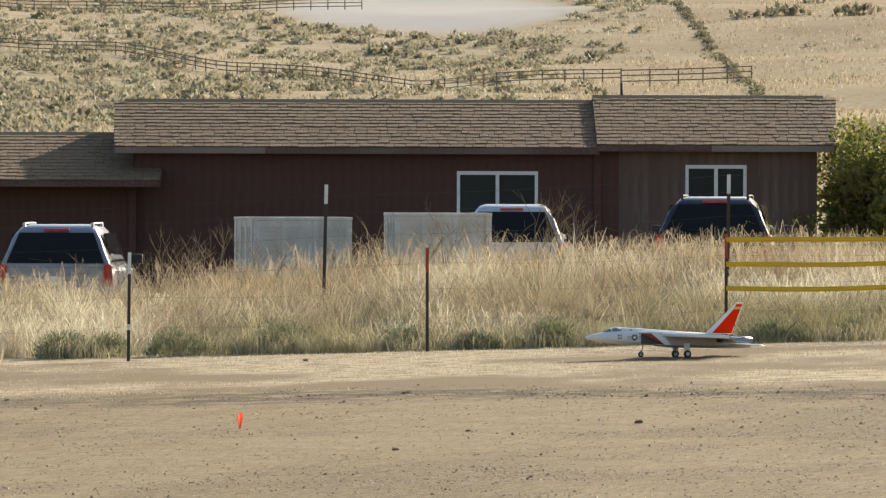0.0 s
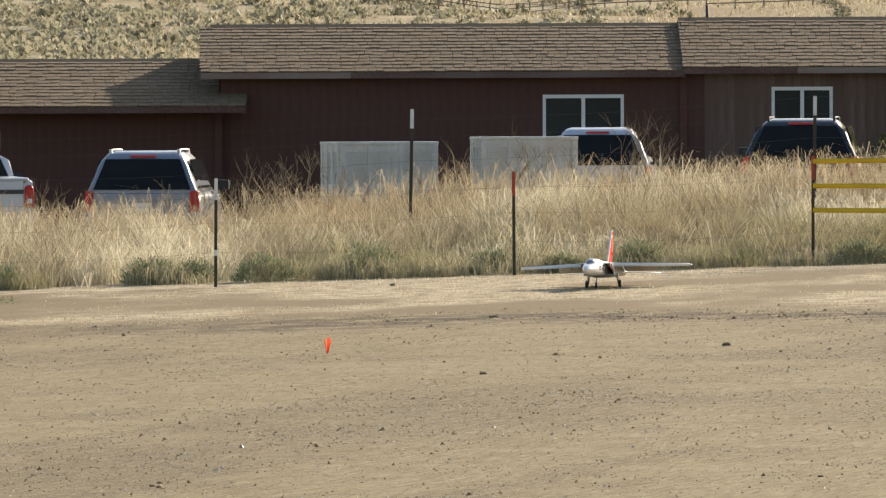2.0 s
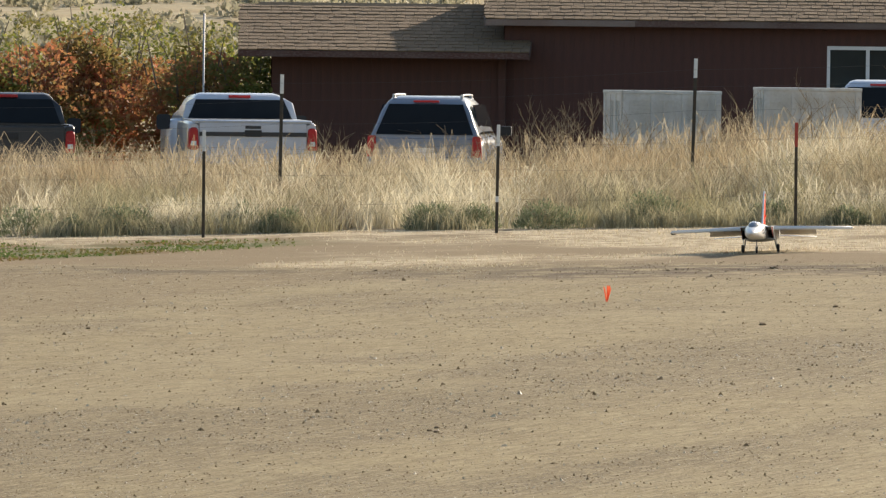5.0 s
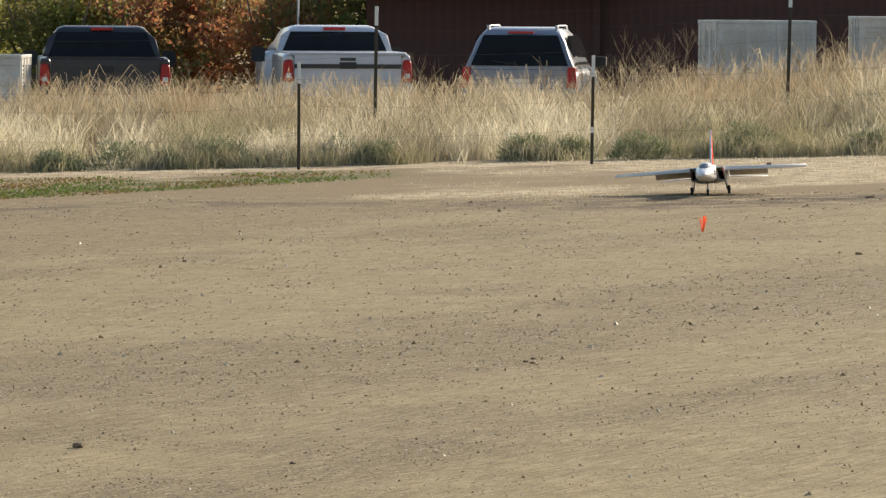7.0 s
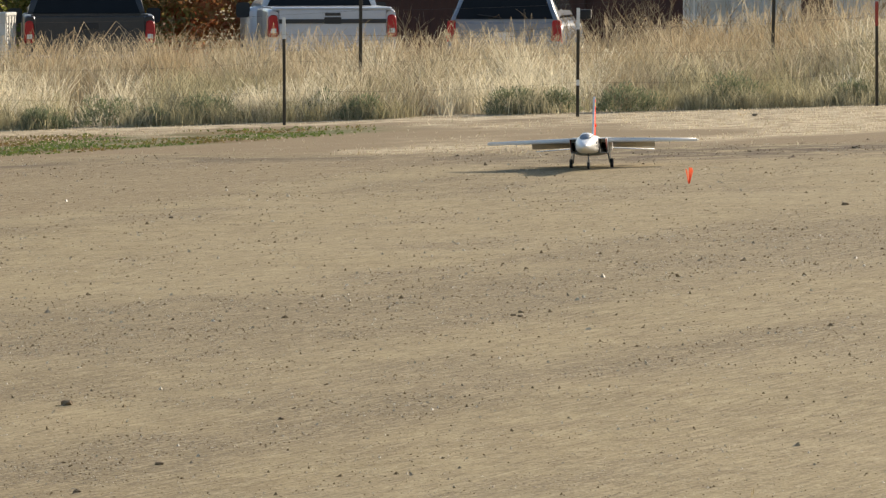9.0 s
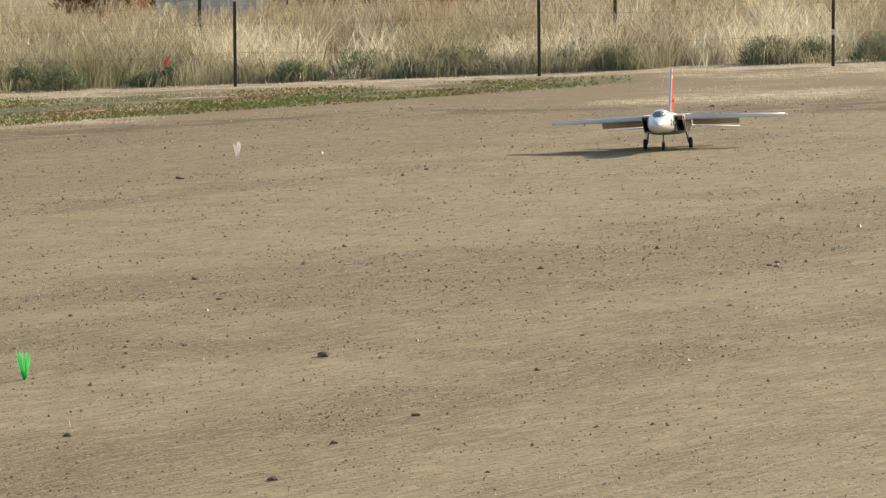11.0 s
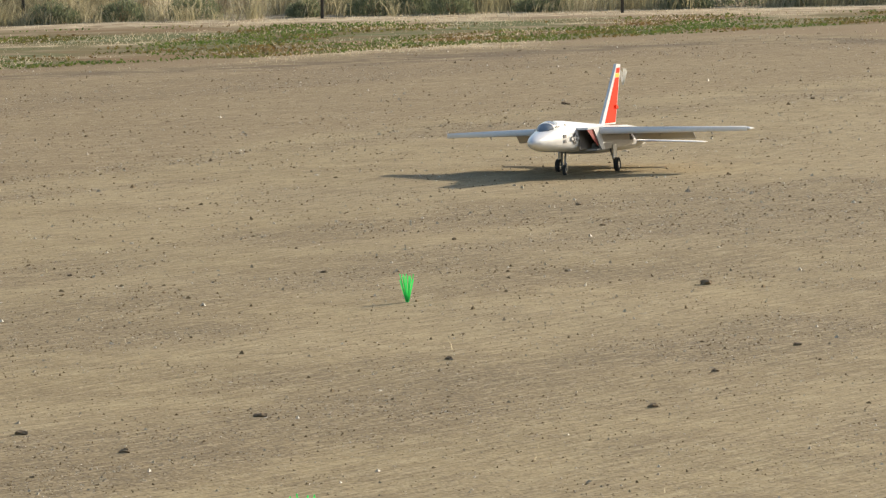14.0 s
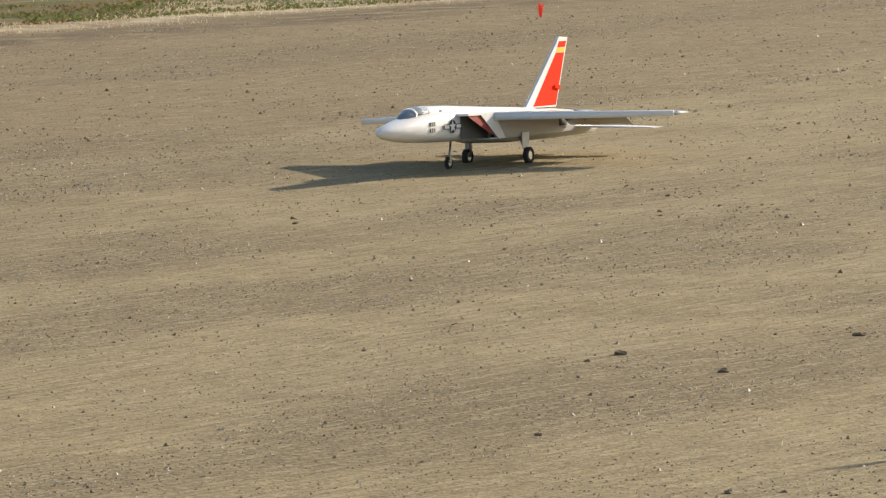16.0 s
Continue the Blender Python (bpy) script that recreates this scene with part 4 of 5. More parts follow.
def suv(name, az, r, paint, half, tall, label, rails=True, yaw=0.0, taper=0.70, belt_at=0.60):
    x, y = polar(az, r)
    car = thing(name, pose(x, y, ground_z(x, y), 0, 0, -az + yaw), label, "car", "parked vehicles")
    belt = tall * belt_at
    part("body", loft([ring_rect(half * 0.93, 0.0, 0.42, belt * 0.97, 0.12), ring_rect(half * 0.985, 0.10, 0.36, belt * 0.99, 0.13), ring_rect(half, 0.30, 0.34, belt, 0.14), ring_rect(half, 3.1, 0.30, belt, 0.14), ring_rect(half * 0.99, 3.5, 0.30, belt * 0.98, 0.14), ring_rect(half * 0.9, 4.55, 0.34, belt * 0.82, 0.14), ring_rect(half * 0.8, 4.72, 0.4, belt * 0.6, 0.14)]), paint, car)
    tw = half * taper
    rise = tall - belt
    part("cabin", loft([ring_rect(half * 0.94, 0.06, belt - 0.08, belt + 0.03, 0.03, half * 0.92), ring_rect(half * 0.93, 0.17, belt - 0.08, belt + rise * 0.35, 0.10, half * 0.86), ring_rect(half * 0.92, 0.27, belt - 0.08, belt + rise * 0.72, 0.14, half * 0.79), ring_rect(half * 0.92, 0.35, belt - 0.08, tall - 0.07, 0.16, tw * 1.04), ring_rect(half * 0.92, 0.50, belt - 0.08, tall - 0.02, 0.19, tw * 1.03), ring_rect(half * 0.92, 0.9, belt - 0.08, tall, 0.20, tw * 1.04), ring_rect(half * 0.92, 2.3, belt - 0.08, tall - 0.03, 0.19, tw), ring_rect(half * 0.9, 3.3, belt - 0.08, belt + 0.05, 0.05, half * 0.8)]), paint, car)
    # rear glass follows the hatch
    zb, zt = belt + 0.04, tall - 0.13

    def hatch_y(z):
        return 0.06 + (z - belt) / (tall - belt) * 0.26 - 0.03
    bw, gw = half * 0.83, tw * 0.90
    bm = bmesh.new()
    q = [(-bw, hatch_y(zb), zb), (bw, hatch_y(zb), zb), (gw, hatch_y(zt), zt), (-gw, hatch_y(zt), zt)]
    lo = [bm.verts.new(p) for p in q]
    hi = [bm.verts.new((p[0] * 0.98, p[1] + 0.05, p[2])) for p in q]
    bm.faces.new(lo)
    bm.faces.new(hi[::-1])
    for i in range(4):
        bm.faces.new((lo[i], hi[i], hi[(i + 1) % 4], lo[(i + 1) % 4]))
    bmesh.ops.recalc_face_normals(bm, faces=bm.faces)
    part("rear_window", bm, "car_glass", car, "dark tinted rear window")
    for s in (-1, 1):
        pts = [(0.42, belt + 0.05), (2.9, belt + 0.05), (2.3, tall - 0.14), (0.6, tall - 0.14)]
        bm = bmesh.new()
        for (yy, zz) in pts:
            k = (zz - belt) / (tall - belt)
            bm.verts.new((s * (half * 0.925 + (tw - half * 0.90) * k + 0.012), yy, zz))
        bm.verts.ensure_lookup_table()
        f = bm.faces.new(bm.verts[:])
        ext = bmesh.ops.extrude_face_region(bm, geom=[f])
        for v in [e for e in ext["geom"] if isinstance(e, bmesh.types.BMVert)]:
            v.co.x -= s * 0.02
        bmesh.ops.recalc_face_normals(bm, faces=bm.faces)
        part("side_window", bm, "car_glass", car)
        part("taillight", loft([ring_rect(0.085, -0.03, belt - 0.36, belt + 0.02, 0.03, 0.06), ring_rect(0.09, 0.22, belt - 0.36, belt + 0.02, 0.03, 0.065)]), "red_lens", car, "red tail lamp").location = (s * (half - 0.10), 0, 0)
        part("mirror", boxed(s * half, s * (half + 0.2), 2.75, 2.86, belt, belt + 0.16, bevel=0.03) if s > 0 else boxed(-half - 0.2, -half, 2.75, 2.86, belt, belt + 0.16, bevel=0.03), "black_plastic", car)
        if rails:
            part("roof_rail", tube([(s * tw * 0.83, 0.42, tall - 0.06), (s * tw * 0.83, 0.55, tall - 0.006), (s * tw * 0.83, 0.8, tall + 0.014), (s * tw * 0.83, 2.0, tall + 0.012), (s * tw * 0.83, 2.3, tall - 0.06)], 0.016), "galvanised" if paint != "black_paint" else "black_plastic", car, "raised roof rail")
            for yy in (0.55, 2.0):
                part("rail_foot", boxed(s * tw * 0.83 - 0.022, s * tw * 0.83 + 0.022, yy - 0.08, yy + 0.08, tall - 0.07, tall + 0.024, bevel=0.018), "galvanised" if paint != "black_paint" else "black_plastic", car)
    part("brake_light", boxed(-0.2, 0.2, 0.255, 0.32, tall - 0.105, tall - 0.07, bevel=0.01), "red_lens", car, "high red brake lamp")
    part("wiper", tube([(-0.05, hatch_y(zb) - 0.012, zb + 0.02), (-0.42, hatch_y(zb + 0.06) - 0.012, zb + 0.07)], 0.008, 5), "black_plastic", car)
    part("bumper", boxed(-half * 0.98, half * 0.98, -0.10, 0.12, 0.42, 0.66, bevel=0.05), paint if paint != "white_paint" else "black_plastic", car)
    part("number_plate", boxed(-0.16, 0.16, -0.025, 0.005, belt - 0.32, belt - 0.17), "white_trim", car)
    wheels(car, half, (0.95, 3.75), 0.36)
    return car


def pickup(name, az, r, paint, half, tall, bed, label, yaw, stripe=False):
    x, y = polar(az, r)
    car = thing(name, pose(x, y, ground_z(x, y), 0, 0, -az + yaw), label, "pickup truck", "parked vehicles")
    for s in (-1, 1):
        part("bed_side", loft([ring_rect(0.07, 0.02, 0.55, bed - 0.03, 0.05), ring_rect(0.085, 0.25, 0.5, bed, 0.05), ring_rect(0.085, 1.0, 0.5, bed + 0.01, 0.05), ring_rect(0.085, 1.95, 0.5, bed, 0.05)]), paint, car).location = (s * (half - 0.085), 0, 0)
        lamp = part("taillight", loft([ring_rect(0.07, -0.025, bed - 0.40, bed - 0.10, 0.05, 0.055), ring_rect(0.085, 0.04, bed - 0.44, bed - 0.075, 0.05, 0.07), ring_rect(0.085, 0.20, bed - 0.42, bed - 0.09, 0.05, 0.07)]), "red_lens", car, "red tail lamp")
        lamp.location = (s * (half - 0.075), 0, 0)
        part("reversing_lens", boxed(-0.04, 0.04, -0.032, -0.02, bed - 0.36, bed - 0.29, bevel=0.005), "white_trim", lamp)
        part("mirror", loft([ring_rect(0.11, 3.25, bed - 0.16, bed + 0.08, 0.05), ring_rect(0.10, 3.36, bed - 0.14, bed + 0.07, 0.05)]), "black_plastic", car).location = (s * (half + 0.10), 0, 0)
    gate = part("tailgate", boxed(-half + 0.16, half - 0.16, -0.01, 0.07, 0.68, bed - 0.015, bevel=0.02), paint, car)
    part("handle", boxed(-0.13, 0.13, -0.028, -0.011, bed - 0.22, bed - 0.12, bevel=0.01), "black_plastic", gate)
    if stripe:
        part("stripe", boxed(-half + 0.16, half - 0.16, -0.026, -0.011, bed - 0.215, bed - 0.15), "grey_paint", gate, "dark band across the tailgate")
        cover = part("bed_cover", loft([ring_rect(half - 0.09, 0.0, bed - 0.02, bed + 0.015, 0.012), ring_rect(half - 0.07, 0.1, bed - 0.02, bed + 0.03, 0.012), ring_rect(half - 0.07, 1.9, bed - 0.02, bed + 0.035, 0.012)]), paint, car, "flat hard bed cover")
        part("tread_strip", boxed(-half + 0.12, half - 0.12, -0.012, -0.002, bed - 0.012, bed + 0.012), "galvanised", cover)
        part("badge", boxed(-0.12, 0.12, -0.018, -0.011, bed - 0.10, bed - 0.055), "grey_paint", gate)
    else:
        part("bed_rail_cap", boxed(-half + 0.1, half - 0.1, -0.015, 0.06, bed - 0.012, bed + 0.012), "black_plastic", gate)
    part("bed_floor", boxed(-half + 0.16, half - 0.16, 0.07, 1.95, 0.62, 0.7), paint, car)
    part("front_body", loft([ring_rect(half, 1.99, 0.45, bed, 0.08), ring_rect(half, 4.0, 0.45, bed, 0.08), ring_rect(half * 0.97, 5.2, 0.5, bed * 0.93, 0.1), ring_rect(half * 0.9, 5.55, 0.5, bed * 0.8, 0.1)]), paint, car)
    tw = half * 0.76
    part("cabin", loft([ring_rect(half * 0.93, 2.0, bed - 0.1, bed + 0.05, 0.04, half * 0.92), ring_rect(half * 0.92, 2.04, bed - 0.1, bed + 0.3, 0.06, half * 0.86), ring_rect(half * 0.91, 2.12, bed - 0.1, tall - 0.035, 0.16, tw), ring_rect(half * 0.91, 2.5, bed - 0.1, tall, 0.18, tw), ring_rect(half * 0.91, 3.6, bed - 0.1, tall - 0.03, 0.18, tw), ring_rect(half * 0.9, 4.3, bed - 0.1, bed + 0.04, 0.05, half * 0.85)]), paint, car)
    zb, zt = bed + 0.01, tall - 0.10
    bm = bmesh.new()
    q = [(-half * 0.84, 1.955, zb), (half * 0.84, 1.955, zb), (tw * 0.92, 2.03, zt), (-tw * 0.92, 2.03, zt)]
    lo = [bm.verts.new(p) for p in q]
    hi = [bm.verts.new((p[0], p[1] + 0.06, p[2])) for p in q]
    bm.faces.new(lo)
    for i in range(4):
        bm.faces.new((lo[i], hi[i], hi[(i + 1) % 4], lo[(i + 1) % 4]))
    bmesh.ops.recalc_face_normals(bm, faces=bm.faces)
    part("rear_window", bm, "car_glass", car, "dark rear window")
    part("brake_light", boxed(-0.17, 0.17, 2.05, 2.12, tall - 0.075, tall - 0.03, bevel=0.01), "red_lens", car, "high red brake lamp")
    part("bumper", boxed(-half, half, -0.14, 0.02, 0.48, 0.66, bevel=0.04), "chrome", car, "chrome rear bumper")
    part("number_plate", boxed(-0.16, 0.16, -0.15, -0.141, 0.50, 0.64), "white_trim", car)
    wheels(car, half, (1.0, 4.5), 0.38)
    return car


suv("silver_suv", -3.93, 88.0, "silver_paint", 0.92, 1.61, "silver sport utility car with roof rails, parked tail-on behind grass", yaw=-6)
suv("white_suv", 0.69, 97.0, "white_paint", 0.97, 1.73, "white sport utility car half hidden behind a white bin", rails=False, yaw=-2, taper=0.66)
suv("black_suv", 2.74, 92.0, "black_paint", 0.98, 1.79, "black sport utility car with roof rails beside the shed", yaw=-3, taper=0.66, belt_at=0.64)
pickup("white_pickup", -5.663, 86.0, "white_paint", 0.98, 1.68, 1.25, "white pickup truck with hard bed cover and dark stripe", 6, stripe=True)
pickup("grey_pickup", -8.12, 87.0, "grey_paint", 1.0, 1.745, 1.26, "dark grey pickup truck parked tail-on before the hedge", 1.5)


# ---- white plastic harvest bins ----
def vented_wall(parent, name, length, z0, z1, place):
    """A moulded bin wall: frame, recessed panel halves and upright vent bars, in its own plane."""
    wall = part(name, boxed(0, length, 0, 0.03, z0, z0 + 0.10), "bin", parent)
    wall.matrix_basis = place
    part("top_band", boxed(0, length, 0, 0.03, z1 - 0.16, z1 - 0.05), "bin", wall)
    part("panel", boxed(0.09, length - 0.09, 0.016, 0.028, z0 + 0.10, z1 - 0.16), "bin", wall)
    for f in (0.0, 0.30, 0.64, 1.0):
        x = f * (length - 0.09)
        part("stile", boxed(x, x + 0.09, -0.012, 0.034, z0 + 0.004, z1 - 0.052), "bin", wall)
    # slotted third, then two plain panels with raised ribs
    n = max(3, int((z1 - z0 - 0.26) / 0.06))
    for k in range(n):
        z = z0 + 0.11 + k * (z1 - z0 - 0.27) / n
        part("vent_bar", boxed(0.095, 0.30 * (length - 0.09), 0.0, 0.0155, z, z + 0.034), "bin", wall)
    for f in (0.42, 0.53, 0.76, 0.88):
        part("rib", boxed(f * length - 0.014, f * length + 0.014, 0.002, 0.0155, z0 + 0.102, z1 - 0.162), "bin", wall)
    part("rim", boxed(-0.01, length + 0.01, -0.02, 0.05, z1 - 0.05, z1, bevel=0.012), "bin", wall)
    return wall


def harvest_bin(az, r, wide, tall, deep, label, yaw=0.0):
    x, y = polar(az, r)
    b = thing("harvest_bin", pose(x, y, ground_z(x, y) - 0.02, 0, 0, -az + yaw), label, "bin", "white harvest bins")
    hw = wide / 2
    for z0 in (0.1, 0.1 + (tall - 0.1) / 2):
        z1 = z0 + (tall - 0.1) / 2 - 0.01
        vented_wall(b, "front_wall", wide, z0, z1, pose(-hw, 0, 0))
        vented_wall(b, "back_wall", wide, z0, z1, pose(hw, deep, 0, 0, 0, 180))
        vented_wall(b, "side_wall", deep - 0.1, z0, z1, pose(-hw, deep - 0.05, 0, 0, 0, -90))
        vented_wall(b, "side_wall", deep - 0.1, z0, z1, pose(hw, 0.05, 0, 0, 0, 90))
        part("floor", boxed(-hw + 0.04, hw - 0.04, 0.05, deep - 0.05, z0 + 0.02, z0 + 0.05), "bin", b)
    # added pale block, so the vents read as letting light through
    part("vent_filler", boxed(-hw + 0.05, hw - 0.05, 0.05, deep - 0.05, 0.2, tall - 0.12), "bin", b, "added pale block standing in for light through the vents")
    for k in (-0.8, 0, 0.8):
        part("runner", boxed(k * hw - 0.06, k * hw + 0.06, 0.05, deep - 0.05, 0.0, 0.1), "bin", b)
    return b


harvest_bin(-1.42, 86.5, 1.55, 1.62, 1.2, "two white vented plastic harvest bins stacked in the grass", 15)
harvest_bin(0.0, 85.5, 1.48, 1.54, 1.2, "two stacked white harvest bins with yellowed corner beside a white car", 8)
harvest_bin(-9.50, 86.0, 1.6, 1.40, 1.2, "white plastic harvest bin stack beside the grey pickup", -8)


# ---- wire fence of steel posts ----
def steel_post(az, r, tall, top, group, lean=(0, 0), thin=1.0, tag=False):
    """A studded T-post with its painted top."""
    x, y = polar(az, r)
    kinds = {"white": "steel fence post with a white-painted top", "red": "steel fence post with a red-painted top", "bare": "bare rusty steel fence post"}
    p = thing("fence_post", pose(x, y, ground_z(x, y), lean[1], lean[0], 0), kinds[top], "fence post", group)
    cut = tall - (0.26 if top == "white" else 0.30)
    w = 0.019 * thin
    shape = [(-w, 0), (w, 0), (w, 0.008), (0.006, 0.008), (0.006, 0.045), (-0.006, 0.045), (-0.006, 0.008), (-w, 0.008)]
    part("shaft", prism(bmesh.new(), shape, "z", -0.15, cut if top != "bare" else tall), "post", p)
    if top != "bare":
        part("painted_top", prism(bmesh.new(), [(a * 1.08, b * 1.05 - 0.002) for a, b in shape], "z", cut, tall), "white_paint_flat" if top == "white" else "red_paint_flat", p)
    if tag:
        part("white_tag", boxed(-0.02, 0.02, -0.012, -0.009, 0.38, 0.45), "white_paint_flat", p)
    for k in range(9):
        zz = 0.2 + k * (cut - 0.3) / 9
        part("stud", boxed(-0.012, 0.012, -0.009, 0.001, zz, zz + 0.03), "post", p)
    return p


NEAR = [(-21.4, 70.6), (-18.35, 70.7), (-15.306, 70.6), (-12.283, 69.5), (-9.241, 69.0), (-6.158, 68.8), (-3.185, 68.6), (-0.157, 69.6), (2.87, 70.2), (5.9, 70.4)]
TOPS = ["white", "white", "white", "white", "white", "white", "white", "red", "red", "red"]
TALL = [1.32, 1.32, 1.32, 1.32, 1.30, 1.31, 1.32, 1.28, 1.36, 1.36]
for (az, r), top, tall in zip(NEAR, TOPS, TALL):
    steel_post(az, r, tall, top, "near fence posts", (random.uniform(-0.6, 0.8), 0), tag=az == -3.185)
FAR = [(-18.0, 77.0), (-13.8, 77.0), (-9.6, 76.6), (-5.39, 76.2), (-1.216, 76.0), (2.88, 76.4), (7.0, 77.0)]
FAR_TALL = [2.0, 2.0, 2.0, 1.97, 2.0, 1.86, 2.0]
for k, ((az, r), tall) in enumerate(zip(FAR, FAR_TALL)):
    steel_post(az, r, tall, "white", "far fence posts", (1.2 if k == 4 else 0.6, 0), 1.2)


def strand(points, radius, name, label, group):
    """A sagging wire through the posts; the first point is its origin."""
    o = Vector(points[0])
    path = []
    for a, b in zip(points, points[1:]):
        a, b = Vector(a), Vector(b)
        for k in range(6):
            f = k / 6
            path.append(a + (b - a) * f - o - Vector((0, 0, 0.05 * 4 * f * (1 - f))))
    path.append(Vector(points[-1]) - o)
    w = part(name, tube([tuple(q) for q in path], radius, 4), "wire")
    w.location = o
    tagged(w, label, "wire", group)


for posts, hs, group in ((NEAR, (0.42, 0.78, 1.10), "near fence wires"), (FAR, (0.9, 1.3, 1.62, 1.85), "far fence wires")):
    for h in hs:
        pts = []
        for az, r in posts:
            x, y = polar(az, r - 0.012)
            pts.append((x, y, ground_z(x, y) + h))
        strand(pts, 0.0017, "fence_wire", "thin rusted fence wire strung between steel posts", group)


def webbing(h, k):
    (a0, r0), (a1, r1) = NEAR[8], NEAR[9]
    p, q = polar(a0, r0 - 0.03), polar(a1, r1 - 0.03)
    zp, zq = ground_z(*p) + h, ground_z(*q) + h
    n = 24
    rings = []
    for i in range(n + 1):
        f = i / n
        x, y = p[0] + (q[0] - p[0]) * f, p[1] + (q[1] - p[1]) * f
        z = zp + (zq - zp) * f - 0.03 * 4 * f * (1 - f) + 0.006 * math.sin(9 * f + k)
        tw = 0.008 * math.sin(7 * f + 2 * k)
        rings.append([(x, y - 0.003 + tw, z - 0.03), (x, y + 0.003 + tw, z - 0.03), (x, y + 0.003 - tw, z + 0.03), (x, y - 0.003 - tw, z + 0.03)])
    ob = part("barrier_webbing", loft(rings), "yellow")
    tagged(ob, "yellow barrier webbing stretched between fence posts", "barrier tape", "yellow barrier bands")


for k, h in enumerate((1.29, 0.98, 0.68)):
    webbing(h, k)


# ---- shrubs along the fence foot ----
def leaf_cloud(n, rx, ry, rz, size, seed, flat_bottom=True, narrow=0.35, upward=0.6):
    """Leaves over an uneven dome, as vertices and faces."""
    g = np.random.default_rng(seed)
    d = g.normal(0, 1, (n, 3))
    d /= np.linalg.norm(d, axis=1)[:, None]
    if flat_bottom:
        d[:, 2] = np.abs(d[:, 2])
    lump = 0.72 + 0.5 * vnoise(d[:, 0] * 2.3 + 7, d[:, 1] * 2.3 + d[:, 2] * 1.9, seed)
    depth = g.uniform(0.45, 1.0, n) ** 0.6
    c = d * (lump * depth)[:, None] * np.array([rx, ry, rz])
    up = np.stack([d[:, 0] * 0.6, d[:, 1] * 0.6, np.full(n, upward)], -1) + g.normal(0, 0.45, (n, 3))
    up /= np.linalg.norm(up, axis=1)[:, None]
    side = np.cross(up, g.normal(0, 1, (n, 3)))
    side /= np.linalg.norm(side, axis=1)[:, None] + 1e-9
    s = size * g.uniform(0.6, 1.4, n)[:, None]
    v = np.stack([c - up * s, c + side * s * narrow, c + up * s, c - side * s * narrow], 1)
    f = np.arange(n * 4).reshape(n, 4)
    return v.reshape(-1, 3), f


def fence_shrub(az, r, wide, tall, seed):
    x, y = polar(az, r)
    s = thing("shrub", pose(x, y, ground_z(x, y)), "low grey-green shrub at the foot of the dry grass", "shrub", "shrubs along the fence")
    v, f = leaf_cloud(1900, wide * 0.62, 0.34, tall * 1.05, 0.026, seed, True, 0.22, 1.1)
    raw("foliage", v.tolist(), f.tolist(), "shrub", s)
    g = random.Random(seed)
    bm = bmesh.new()
    for k in range(7):
        a = g.uniform(0, 6.28)
        b = tube([(0, 0, -0.03), (math.cos(a) * wide * 0.2, math.sin(a) * 0.12, tall * 0.5), (math.cos(a) * wide * 0.38, math.sin(a) * 0.2, tall * g.uniform(0.7, 0.95))], [0.008, 0.006, 0.003], 4)
        me = bpy.data.meshes.new("stem")
        b.to_mesh(me)
        b.free()
        bm.from_mesh(me)
        bpy.data.meshes.remove(me)
    part("stem", bm, "twig", s)["kind"] = "stuff"


SHRUBS = [
    (-16.40, 0.60, 0.30),
    (-15.80, 0.60, 0.30),
    (-15.00, 0.60, 0.30),
    (-14.30, 0.60, 0.30),
    (-13.60, 0.60, 0.30),
    (-12.46, 0.35, 0.24),
    (-11.77, 0.56, 0.31),
    (-11.37, 0.42, 0.35),
    (-10.97, 0.56, 0.34),
    (-10.11, 0.49, 0.21),
    (-9.85, 0.28, 0.29),
    (-8.61, 0.56, 0.24),
    (-8.59, 0.63, 0.24),
    (-7.95, 0.77, 0.36),
    (-7.46, 0.42, 0.25),
    (-6.92, 0.91, 0.39),
    (-5.74, 0.77, 0.35),
    (-5.34, 0.56, 0.31),
    (-3.83, 0.70, 0.34),
    (-3.40, 0.49, 0.29),
    (-2.69, 0.80, 0.35),
    (-1.60, 0.73, 0.41),
    (-0.40, 0.56, 0.29),
    (0.35, 0.56, 0.24),
    (1.09, 0.70, 0.35),
    (2.21, 0.42, 0.21),
    (3.38, 0.77, 0.34),
    (4.15, 0.49, 0.25),
    (5.20, 0.60, 0.30),
    (6.00, 0.60, 0.30),
]
for k, (az, w, h) in enumerate(SHRUBS):
    fence_shrub(az, 70.5 + 0.25 * math.sin(k * 2.1), w, h, 200 + k)


